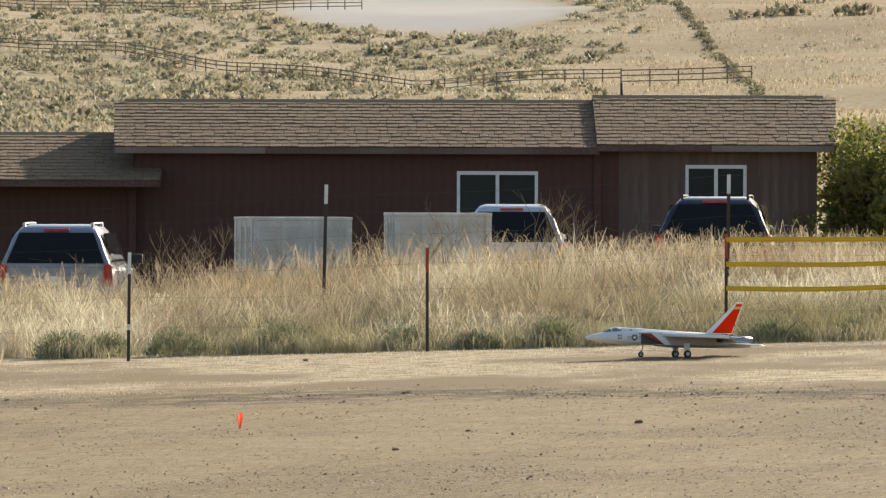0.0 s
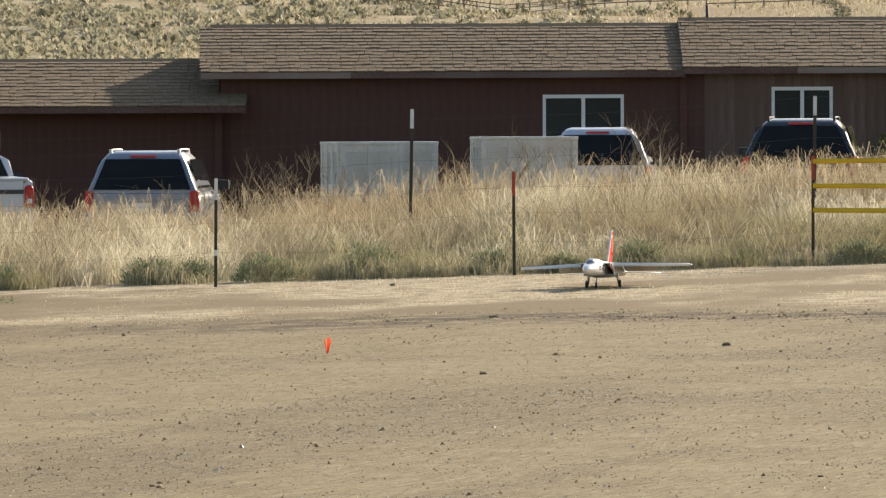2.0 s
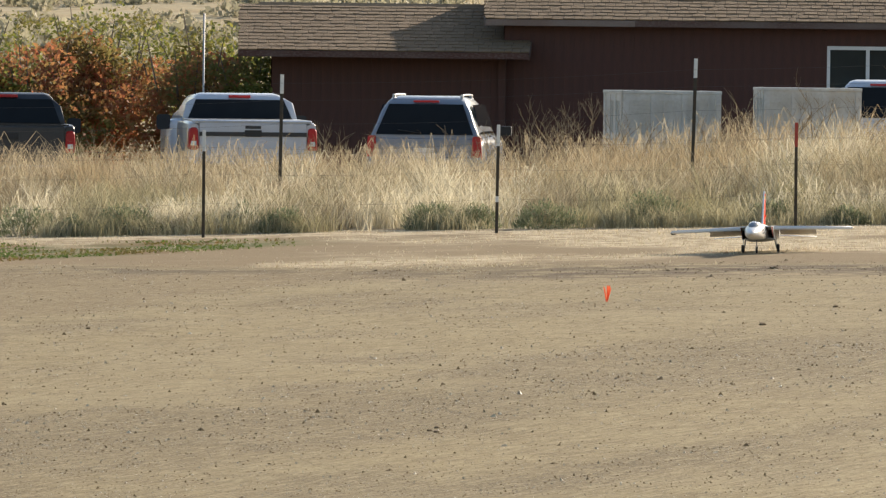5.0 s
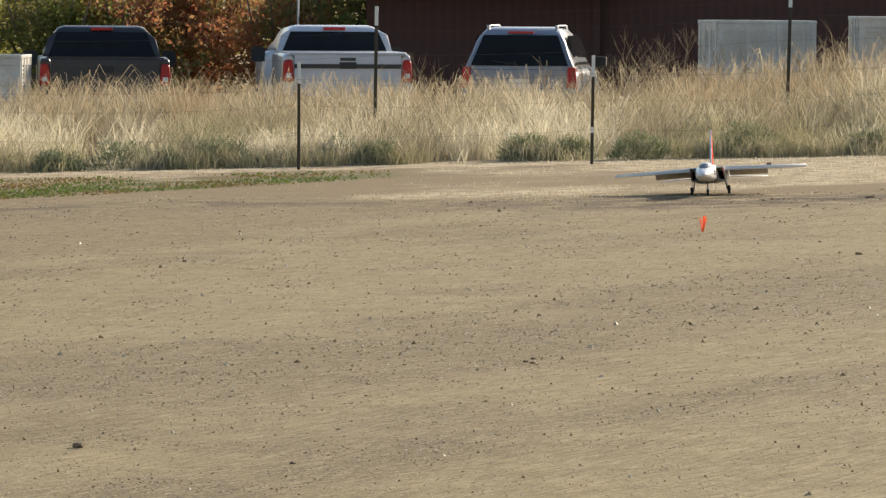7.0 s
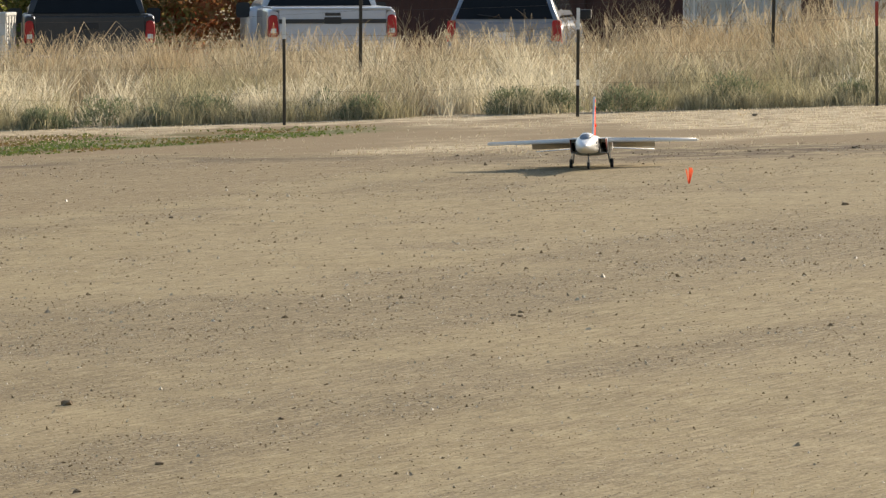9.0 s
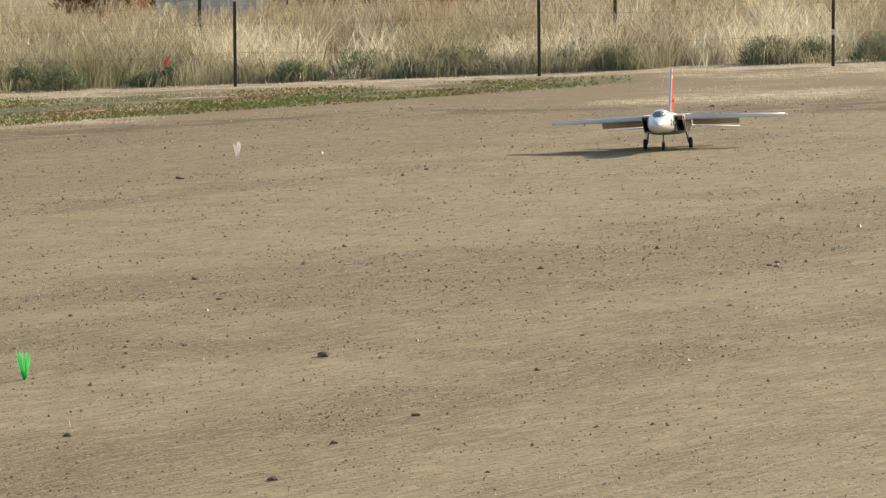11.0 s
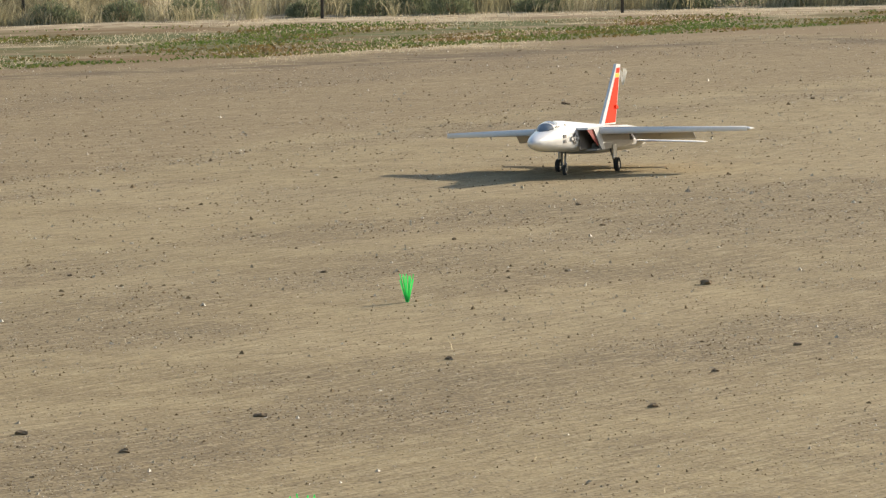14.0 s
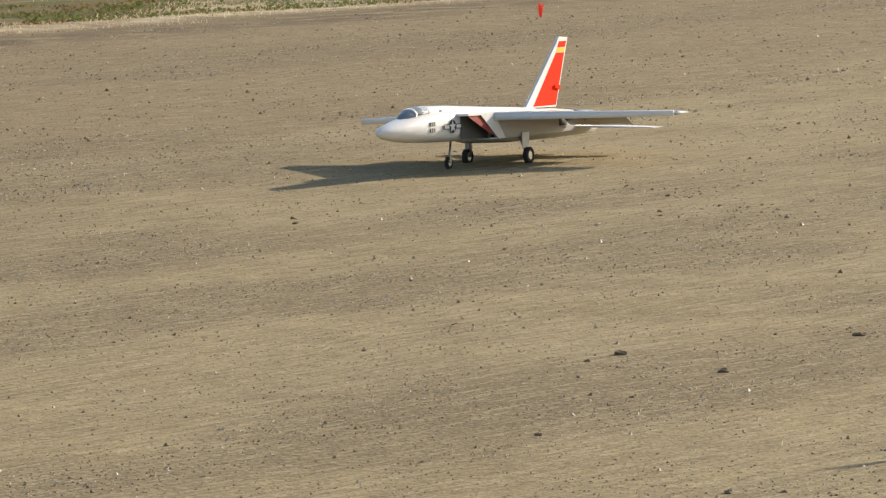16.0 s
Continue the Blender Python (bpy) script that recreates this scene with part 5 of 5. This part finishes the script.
# ---- autumn hedge and trees beside the shed ----
def bush_tree(az, r, wide, tall, mat, label, seed, leaves=8000):
    x, y = polar(az, r)
    t = thing("tree", pose(x, y, ground_z(x, y)), label, "tree", "trees beside the shed")
    g = random.Random(seed)
    bm = bmesh.new()
    for k in range(6):
        a = g.uniform(0, 6.28)
        d = g.uniform(0.2, 0.42) * wide
        b = tube([(0, 0, -0.1), (math.cos(a) * d * 0.3, math.sin(a) * d * 0.3, tall * 0.3), (math.cos(a) * d * 0.7, math.sin(a) * d * 0.7, tall * 0.6), (math.cos(a) * d, math.sin(a) * d, tall * g.uniform(0.8, 1.0))], [0.06, 0.045, 0.025, 0.008], 6)
        me = bpy.data.meshes.new("limb")
        b.to_mesh(me)
        b.free()
        bm.from_mesh(me)
        bpy.data.meshes.remove(me)
    part("trunk", bm, "bark", t)
    vs, fs, base = [], [], 0
    gn = np.random.default_rng(seed)
    for k in range(14):
        a, d = gn.uniform(0, 6.28), gn.uniform(0.0, 0.42) * wide
        v, f = leaf_cloud(leaves // 14, wide * gn.uniform(0.2, 0.32), wide * gn.uniform(0.2, 0.32), tall * gn.uniform(0.16, 0.28), 0.055, seed * 20 + k, False, 0.55, 0.2)
        v = v + np.array([math.cos(a) * d, math.sin(a) * d, tall * gn.uniform(0.1, 0.82)])
        vs.append(v)
        fs.append(f + base)
        base += len(v)
    raw("crown", np.concatenate(vs).tolist(), np.concatenate(fs).tolist(), mat, t)


for k, (az, r, w, h, mat, label) in enumerate([
    (-5.65, 109, 2.6, 2.5, "leaf_green", "dense green and yellow autumn bush beside the shed"),
    (-6.35, 110, 3.0, 2.7, "leaf_red", "reddish-brown autumn bush in the hedge"),
    (-7.1, 111, 3.0, 2.8, "leaf_red", "rust-red autumn bush in the hedge"),
    (-7.9, 110, 3.0, 2.7, "leaf_red", "reddish autumn bush behind the grey pickup"),
    (-8.7, 109, 3.0, 2.7, "leaf_green", "green autumn bush in the hedge"),
    (-9.5, 110, 3.2, 2.8, "leaf_green", "green autumn bush in the hedge"),
    (-10.4, 111, 3.2, 2.8, "leaf_red", "reddish autumn bush in the hedge"),
    (-6.0, 124, 3.4, 3.3, "leaf_green", "taller green tree behind the hedge"),
    (-7.3, 128, 3.8, 3.6, "leaf_green", "taller green tree behind the hedge"),
    (-8.8, 126, 3.8, 3.5, "leaf_green", "taller green tree behind the hedge"),
    (4.15, 107.5, 2.6, 3.1, "leaf_green", "dense yellow-green autumn bush at the shed's end"),
    (4.8, 107, 3.0, 3.0, "leaf_green", "dense yellow-green autumn bush at the shed's end"),
    (4.2, 111, 2.6, 2.9, "leaf_green", "yellow-green autumn tree at the shed's end"),
    (5.0, 111, 3.2, 3.0, "leaf_green", "yellow-green autumn tree at the shed's end"),
    (6.2, 112, 3.2, 2.9, "leaf_red", "reddish autumn tree past the shed's end"),
]):
    bush_tree(az, r, w, h, mat, label, 50 + k)


def bare_weed(az, r, tall, seed, label):
    """A dead branching stalk."""
    x, y = polar(az, r)
    g = random.Random(seed)
    bm = bmesh.new()

    def grow(a, way, length, rad, depth):
        b = a + way * length
        q = tube([tuple(a), tuple((a + b) / 2 + Vector((g.uniform(-1, 1), 0, g.uniform(-1, 1))) * length * 0.08), tuple(b)], [rad, rad * 0.8, rad * 0.55], 4)
        me = bpy.data.meshes.new("twig")
        q.to_mesh(me)
        q.free()
        bm.from_mesh(me)
        bpy.data.meshes.remove(me)
        if depth:
            for _ in range(3):
                w = (way + Vector((g.uniform(-0.9, 0.9), g.uniform(-0.5, 0.5), g.uniform(-0.1, 0.5)))).normalized()
                grow(a + (b - a) * g.uniform(0.5, 1.0), w, length * g.uniform(0.4, 0.7), rad * 0.55, depth - 1)
    grow(Vector((0, 0, -0.05)), Vector((g.uniform(-0.25, 0.25), 0, 1)).normalized(), tall * 0.5, 0.016, 3)
    ob = part("dead_weed", bm, "twig")
    ob.location = (x, y, ground_z(x, y))
    tagged(ob, label, "weed", "dead weeds in the grass")


for k, (az, r, h) in enumerate([(1.15, 83, 1.75), (0.05, 80, 1.5), (-0.3, 80.5, 1.45), (-2.45, 83, 1.35), (-2.65, 83.5, 1.4), (-2.2, 83, 1.3), (-4.9, 83, 1.2), (1.05, 82, 1.5), (2.3, 80, 1.1), (-6.6, 83, 1.2), (-2.8, 84, 1.45), (-2.55, 82.5, 1.3), (-2.3, 84, 1.5), (-2.9, 82, 1.2), (-3.2, 83, 1.15), (-2.0, 82, 1.15), (-3.5, 82.5, 1.2), (-0.6, 81, 1.3), (0.9, 83, 1.6), (1.3, 82, 1.3), (-1.0, 82, 1.2), (-7.2, 83, 1.1), (-4.5, 82, 1.15), (3.3, 82, 1.1), (2.8, 80, 1.1), (-2.75, 83, 1.35), (-2.4, 83.5, 1.4), (-2.1, 83, 1.3), (-1.75, 82, 1.2), (0.4, 82, 1.25), (1.2, 83.5, 1.7), (-5.1, 82.5, 1.15), (-3.0, 84, 1.3)]):
    bare_weed(az, r, h * 1.25, 300 + k, "dead branching weed stalk standing above the grass")


def pole(az, r, tall):
    x, y = polar(az, r)
    ob = part("antenna_pole", tube([(0, 0, -0.2), (0, 0, tall)], 0.02), "galvanised")
    ob.location = (x, y, ground_z(x, y))
    tagged(ob, "thin grey metal pole standing by the hedge", "pole")


pole(-6.17, 106, 3.15)


# ---- whisker markers on the strip ----
def whisker(az, r, tall, mat, colour):
    x, y = polar(az, r)
    m = thing("marker", pose(x, y, ground_z(x, y)), colour + " plastic whisker marker standing in the dirt", "marker", "strip markers")
    g = np.random.default_rng(int(r * 10))
    v, f = [], []
    for k in range(20):
        a = g.uniform(0, 6.28)
        sp = g.uniform(0.03, 0.34)
        t = Vector((math.cos(a) * sp * tall, math.sin(a) * sp * tall, tall * g.uniform(0.75, 1.0)))
        w = 0.0022
        i = len(v)
        v += [(-w + t.x * 0.15, 0, 0), (w + t.x * 0.15, 0, 0), (t.x * 0.75 + w, t.y * 0.75, t.z * 0.7), (t.x * 0.75 - w, t.y * 0.75, t.z * 0.7), (t.x + w, t.y, t.z), (t.x - w, t.y, t.z)]
        f += [(i, i + 1, i + 2, i + 3), (i + 3, i + 2, i + 4, i + 5)]
    raw("bristles", v, f, mat, m)
    part("peg", tube([(0, 0, -0.05), (0, 0, 0.010)], 0.006), mat, m)


for az, r, h, mat, colour in [
    (-2.057, 47.52, 0.140, "flag_orange", "orange"),
    (-11.412, 24.72, 0.130, "flag_green", "green"),
    (-12.451, 16.13, 0.136, "flag_green", "green"),
    (-9.232, 47.59, 0.140, "flag_white", "white"),
    (-16.111, 48.75, 0.130, "flag_red", "red"),
    (1.240, 25.04, 0.135, "flag_green", "green"),
]:
    whisker(az, r, h, mat, colour)


def pin_flag(az, r, z):
    x, y = polar(az, r)
    m = thing("pin_flag", pose(x, y, ground_z(x, y)), "small pink flag on a wire in the grass", "flag")
    part("wire", tube([(0, 0, -0.05), (0, 0, z)], 0.002, 5), "wire", m)
    rings = [[(0.012 * k, 0.008 * math.sin(k), z), (0.012 * k, 0.008 * math.sin(k) + 0.001, z), (0.012 * k, 0.008 * math.sin(k + 1) + 0.001, z - 0.10 + 0.016 * k), (0.012 * k, 0.008 * math.sin(k + 1), z - 0.10 + 0.016 * k)] for k in range(6)]
    part("flag", loft(rings), "flag_pink", m)


pin_flag(-9.95, 69.4, 0.36)


# ---- the model jet ----
def super_ring(y, hw, z0, z1, n=24, e=2.8):
    c, h = (z0 + z1) / 2, (z1 - z0) / 2
    ring = []
    for k in range(n):
        a = 2 * math.pi * k / n
        ca, sa = math.cos(a), math.sin(a)
        ring.append((hw * math.copysign(abs(ca) ** (2 / e), ca), y, c + h * math.copysign(abs(sa) ** (2 / e), sa)))
    return ring


def wing_panel(root, tip, thick=(0.030, 0.014), droop=0.0):
    """A lifting surface between two chords: (x, y_front, y_back, z)."""
    rings = []
    for (x, a, b, z), t in zip((root, tip), thick):
        prof = [(0.0, 0.0), (0.06, 0.34), (0.25, 0.5), (0.55, 0.38), (1.0, 0.05), (1.0, -0.05), (0.55, -0.30), (0.25, -0.40), (0.06, -0.28)]
        rings.append([(x, a + (b - a) * u, z + w * t - droop * u) for u, w in prof])
    return loft(rings)


def build_jet():
    jet = thing("model_jet", pose(0, 0, 0), "silver-white model jet with swept wings and orange tail fin", "model aircraft")
    secs = [(-1.185, 0.008, 0.212, 0.224, 2.0), (-1.16, 0.026, 0.197, 0.238, 2.0), (-1.10, 0.050, 0.180, 0.256, 2.1), (-1.0, 0.074, 0.165, 0.276, 2.2), (-0.88, 0.090, 0.155, 0.294, 2.5), (-0.7, 0.102, 0.147, 0.308, 3.0), (-0.45, 0.106, 0.142, 0.310, 3.4), (-0.1, 0.106, 0.138, 0.298, 3.6), (0.3, 0.104, 0.136, 0.280, 3.6), (0.58, 0.100, 0.136, 0.256, 3.2), (0.80, 0.090, 0.140, 0.240, 2.8)]
    part("fuselage", loft([super_ring(y, w, a, b, 24, e) for y, w, a, b, e in secs]), "jet_white", jet)
    part("canopy", loft([super_ring(-0.97, 0.010, 0.268, 0.281, 14, 2), super_ring(-0.93, 0.038, 0.264, 0.306, 18, 2), super_ring(-0.88, 0.051, 0.262, 0.328, 18, 2), super_ring(-0.82, 0.055, 0.262, 0.339, 18, 2), super_ring(-0.76, 0.053, 0.262, 0.338, 18, 2)]), "canopy", jet, "smoked clear canopy")
    part("canopy_frame", loft([super_ring(-0.884, 0.0518, 0.262, 0.3285, 18, 2), super_ring(-0.872, 0.0540, 0.262, 0.3325, 18, 2)]), "jet_white", jet)
    part("spine", loft([super_ring(-0.80, 0.046, 0.27, 0.330, 18, 2.2), super_ring(-0.74, 0.054, 0.27, 0.338, 18, 2.2), super_ring(-0.55, 0.056, 0.26, 0.332, 18, 2.2), super_ring(-0.1, 0.048, 0.25, 0.306, 18, 2.2), super_ring(0.35, 0.025, 0.24, 0.281, 18, 2.2)]), "jet_white", jet)
    for s in (-1, 1):
        # intake: top, outer and lower walls with raked lips round a duct painted dark
        xi, xo = 0.094, 0.170
        duct = part("intake", prism(bmesh.new(), [(-0.56, 0.286), (0.30, 0.276), (0.52, 0.258), (0.52, 0.246), (0.30, 0.264), (-0.56, 0.274)], "x", s * xi, s * xo), "jet_white", jet, "square raked engine intake")
        # outer and lower walls take the grey that holds the under-wing shade
        part("outer_wall", prism(bmesh.new(), [(-0.44, 0.275), (0.30, 0.265), (0.52, 0.247), (0.56, 0.205), (0.52, 0.150), (-0.27, 0.143), (-0.30, 0.165)], "x", s * (xo - 0.010), s * xo), "jet_shade", duct)
        part("cheek", prism(bmesh.new(), [(-0.44, 0.2745), (-0.30, 0.273), (-0.20, 0.144), (-0.269, 0.1435), (-0.299, 0.165)], "x", s * (xo + 0.0003), s * (xo + 0.0018)), "jet_white", duct)
        part("lower_wall", prism(bmesh.new(), [(-0.36, 0.142), (0.52, 0.148), (0.52, 0.157), (-0.36, 0.151)], "x", s * xi, s * (xo - 0.004)), "jet_shade", duct)
        # near-black block and dark plate stand in for the shade down the duct
        part("duct_back", boxed(min(s * xi, s * (xo - 0.011)), max(s * xi, s * (xo - 0.011)), -0.16, 0.50, 0.158, 0.262), "jet_dark", duct)
        part("inner_wall", boxed(min(s * 0.106, s * 0.110), max(s * 0.106, s * 0.110), -0.54, -0.161, 0.153, 0.272), "jet_duct_shade", duct, "inner duct wall with its shade painted on")
        part("lip_panel", prism(bmesh.new(), [(-0.56, 0.2735), (-0.445, 0.2735), (-0.29, 0.186), (-0.33, 0.168)], "x", s * (xo - 0.009), s * (xo - 0.006)), "jet_red", duct, "dull red warning panel")
        # wing greyed for its shade, lit leading edge in white; drooped flap, aileron linkage
        wing = part("wing", wing_panel((s * 0.10, -0.36, 0.36, 0.258), (s * 0.96, 0.19, 0.34, 0.234), (0.044, 0.026)), "jet_shade", jet, "swept shoulder wing, shade painted in as grey, bright leading edge as white")
        part("leading_edge", wing_panel((s * 0.10, -0.364, -0.30, 0.259), (s * 0.96, 0.186, 0.205, 0.2345), (0.050, 0.034)), "jet_white", wing)
        part("flap", wing_panel((s * 0.18, 0.345, 0.462, 0.252), (s * 0.57, 0.35, 0.45, 0.244), (0.012, 0.010), 0.072), "jet_shade", wing, "drooped flap")
        part("wing_tip", wing_panel((s * 0.961, 0.19, 0.34, 0.234), (s * 0.976, 0.235, 0.335, 0.234), (0.026, 0.008)), "jet_white", wing)
        for xx, yy in ((0.40, 0.22), (0.71, 0.29)):
            part("linkage", tube([(s * xx, yy - 0.05, 0.250), (s * xx, yy + 0.02, 0.206), (s * xx, yy + 0.055, 0.250)], 0.0035, 5), "jet_grey", wing)
        part("tailplane", wing_panel((s * 0.088, 0.48, 0.76, 0.172), (s * 0.55, 0.68, 0.81, 0.146), (0.018, 0.010)), "jet_white", jet, "all-moving tailplane")
        # insignia: dark disc, star, bars
        side = 0.1065
        mark = part("insignia", disc(bmesh.new(), s * side, -0.62, 0.225, 0.035, 0.002, 20), "jet_ink", jet, "round dark insignia with white star and bars")
        star = [(math.sin(radians(36 * k)) * (0.033 if k % 2 == 0 else 0.013) - 0.62, 0.225 + math.cos(radians(36 * k)) * (0.033 if k % 2 == 0 else 0.013)) for k in range(10)]
        part("star", prism(bmesh.new(), star, "x", s * (side + 0.001), s * (side + 0.0022)), "jet_white", mark)
        for yy in (-0.678, -0.562):
            part("bar", boxed(min(s * side, s * (side + 0.0018)), max(s * side, s * (side + 0.0018)), yy - 0.026, yy + 0.026, 0.212, 0.238), "jet_ink", mark)
            part("bar_white", boxed(min(s * (side + 0.001), s * (side + 0.0025)), max(s * (side + 0.001), s * (side + 0.0025)), yy - 0.022, yy + 0.022, 0.216, 0.234), "jet_white", mark)
        for k, (ya, zz) in enumerate([(-0.815, 0.245), (-0.797, 0.245), (-0.779, 0.245), (-0.815, 0.214), (-0.797, 0.214), (-0.779, 0.214)]):
            part("lettering_bar", boxed(min(s * 0.09, s * 0.0985), max(s * 0.09, s * 0.0985), ya - 0.006, ya + 0.006, zz - 0.010, zz + 0.010), "jet_grey", jet)
        part("small_window", boxed(min(s * 0.05, s * 0.0555), max(s * 0.05, s * 0.0555), -0.66, -0.63, 0.298, 0.314), "jet_ink", jet)
        part("rear_marking", boxed(min(s * xo, s * (xo + 0.0015)), max(s * xo, s * (xo + 0.0015)), 0.36, 0.44, 0.18, 0.24), "jet_ink", jet)
        part("tail_marking", boxed(min(s * 0.085, s * 0.0905), max(s * 0.085, s * 0.0905), 0.60, 0.68, 0.205, 0.24), "jet_dark", jet)
        part("nacelle_tail", loft([super_ring(0.52, 0.050, 0.142, 0.266, 14, 3), super_ring(0.68, 0.048, 0.140, 0.256, 14, 2.8), super_ring(0.82, 0.044, 0.144, 0.246, 14, 2.6)]), "jet_grey", jet, "grey metal exhaust nozzle").location = (s * 0.105, 0, 0)
        # main gear
        strut = part("main_strut", tube([(s * 0.152, -0.03, 0.150), (s * 0.166, 0.0, 0.07), (s * 0.170, 0.0, 0.040)], 0.0065, 8), "jet_grey", jet)
        part("gear_door", boxed(min(s * 0.173, s * 0.178), max(s * 0.173, s * 0.178), -0.04, 0.03, 0.082, 0.165), "jet_white", jet)
        wheel = part("main_wheel", disc(bmesh.new(), s * 0.187, 0.0, 0.043, 0.043, 0.028, 24, "x", 0.024), "tyre", jet, "black rubber main wheel")
        part("hub", disc(bmesh.new(), s * 0.187, 0.0, 0.043, 0.0245, 0.022, 16), "alloy", wheel)
    part("belly", loft([super_ring(-0.34, 0.085, 0.134, 0.20, 18, 3), super_ring(-0.22, 0.135, 0.120, 0.20, 18, 3), super_ring(-0.02, 0.160, 0.112, 0.20, 18, 3), super_ring(0.40, 0.164, 0.112, 0.21, 18, 3), super_ring(0.66, 0.158, 0.116, 0.225, 18, 4), super_ring(0.80, 0.150, 0.122, 0.225, 18, 4)]), "jet_shade", jet, "rounded belly between the wheels, its shade painted in as grey")
    part("exhaust", loft([super_ring(0.70, 0.060, 0.155, 0.250, 16, 2), super_ring(0.752, 0.055, 0.160, 0.246, 16, 2)]), "jet_dark", jet)
    # fin: white leading edge and tip, orange field, yellow band
    fin = part("tail_fin", prism(bmesh.new(), [(0.295, 0.280), (0.615, 0.275), (0.768, 0.642), (0.678, 0.648), (0.652, 0.620)], "x", -0.008, 0.008), "jet_white", jet, "tall swept fin, fluorescent orange with white leading edge")
    for s in (-1, 1):
        a, b = (0.0075, 0.0088) if s > 0 else (-0.0088, -0.0075)
        part("orange_panel", prism(bmesh.new(), [(0.372, 0.284), (0.612, 0.284), (0.724, 0.562), (0.636, 0.562)], "x", a, b), "jet_orange", fin)
        part("yellow_band", prism(bmesh.new(), [(0.637, 0.564), (0.725, 0.564), (0.735, 0.588), (0.651, 0.588)], "x", a, b), "jet_yellow", fin)
        part("orange_cap", prism(bmesh.new(), [(0.652, 0.590), (0.736, 0.590), (0.750, 0.622), (0.674, 0.622)], "x", a, b), "jet_orange", fin)
        part("rudder_horn", prism(bmesh.new(), [(0.60, 0.375), (0.655, 0.368), (0.655, 0.388), (0.60, 0.392)], "x", min(a, s * 0.018), max(b, s * 0.018)), "jet_orange", fin)
    nose = part("nose_strut", tube([(0, -0.47, 0.150), (0, -0.49, 0.075), (0, -0.50, 0.032)], 0.006, 8), "jet_grey", jet)
    for s in (-1, 1):
        part("fork", boxed(s * 0.012 - 0.002, s * 0.012 + 0.002, -0.508, -0.492, 0.028, 0.075), "jet_grey", nose)
    wheel = part("nose_wheel", disc(bmesh.new(), 0, -0.50, 0.032, 0.032, 0.018, 20, "x", 0.018), "tyre", jet, "black rubber nose wheel")
    part("hub", disc(bmesh.new(), 0, -0.50, 0.032, 0.0185, 0.014, 14), "alloy", wheel)
    return jet


jet = build_jet()

# time, bearing, range, how far the nose is turned from facing the camera, and the bank on the bumps
TAXI = [
    (0.0, 2.420, 64.74, 68.0, -0.0),
    (0.5, 1.909, 64.73, 50.0, -0.0),
    (1.0, 1.410, 63.70, 37.0, -0.0),
    (1.5, 0.998, 63.33, 21.0, 0.3),
    (2.0, 0.748, 63.59, 9.0, 0.1),
    (2.5, 0.585, 63.37, 4.0, 3.1),
    (3.0, 0.503, 62.82, 4.0, 1.0),
    (3.5, 0.332, 62.06, 5.0, 2.1),
    (4.0, 0.120, 61.14, 5.0, 1.5),
    (4.2, 0.024, 60.83, 5.0, 1.3),
    (6.3, -1.535, 58.15, 3.8, 0.9),
    (6.5, -1.677, 57.65, 4.0, 1.1),
    (7.0, -1.976, 56.90, 3.0, 2.6),
    (7.5, -2.218, 56.18, 2.0, -0.7),
    (8.0, -2.453, 55.07, 2.0, 0.1),
    (8.5, -2.714, 53.69, 3.0, 2.1),
    (9.0, -3.043, 51.89, 3.2, -0.1),
    (9.5, -3.448, 50.61, 5.0, 1.5),
    (9.7, -3.623, 50.22, 4.6, 0.8),
    (11.8, -5.737, 43.51, 5.0, 0.7),
    (12.0, -5.979, 42.76, 5.5, 1.5),
    (12.5, -6.725, 40.50, 7.2, 0.9),
    (13.0, -7.582, 38.46, 9.0, 0.7),
    (13.5, -8.496, 36.41, 11.9, 0.9),
    (14.0, -9.579, 34.59, 16.2, 1.1),
    (14.5, -10.904, 33.02, 19.6, 1.1),
    (15.0, -12.498, 31.54, 23.4, 1.2),
    (15.5, -14.396, 30.53, 27.4, 1.2),
    (16.0, -16.559, 29.66, 30.8, 1.3),
]


def motions():
    rows = []
    for t, az, r, turn, bank in TAXI:
        x, y = polar(az, r)
        rows.append((t, pose(x, y, ground_z(x, y) * 0.25 + SIDE * x * 0.75 - 0.003, 0, 0, 0) @ pose(0, 0, 0, 0, 0, -(az + turn)) @ pose(0, 0, 0, -0.9, -bank - 1.4, 0)))
    walk(jet, rows)


motions()
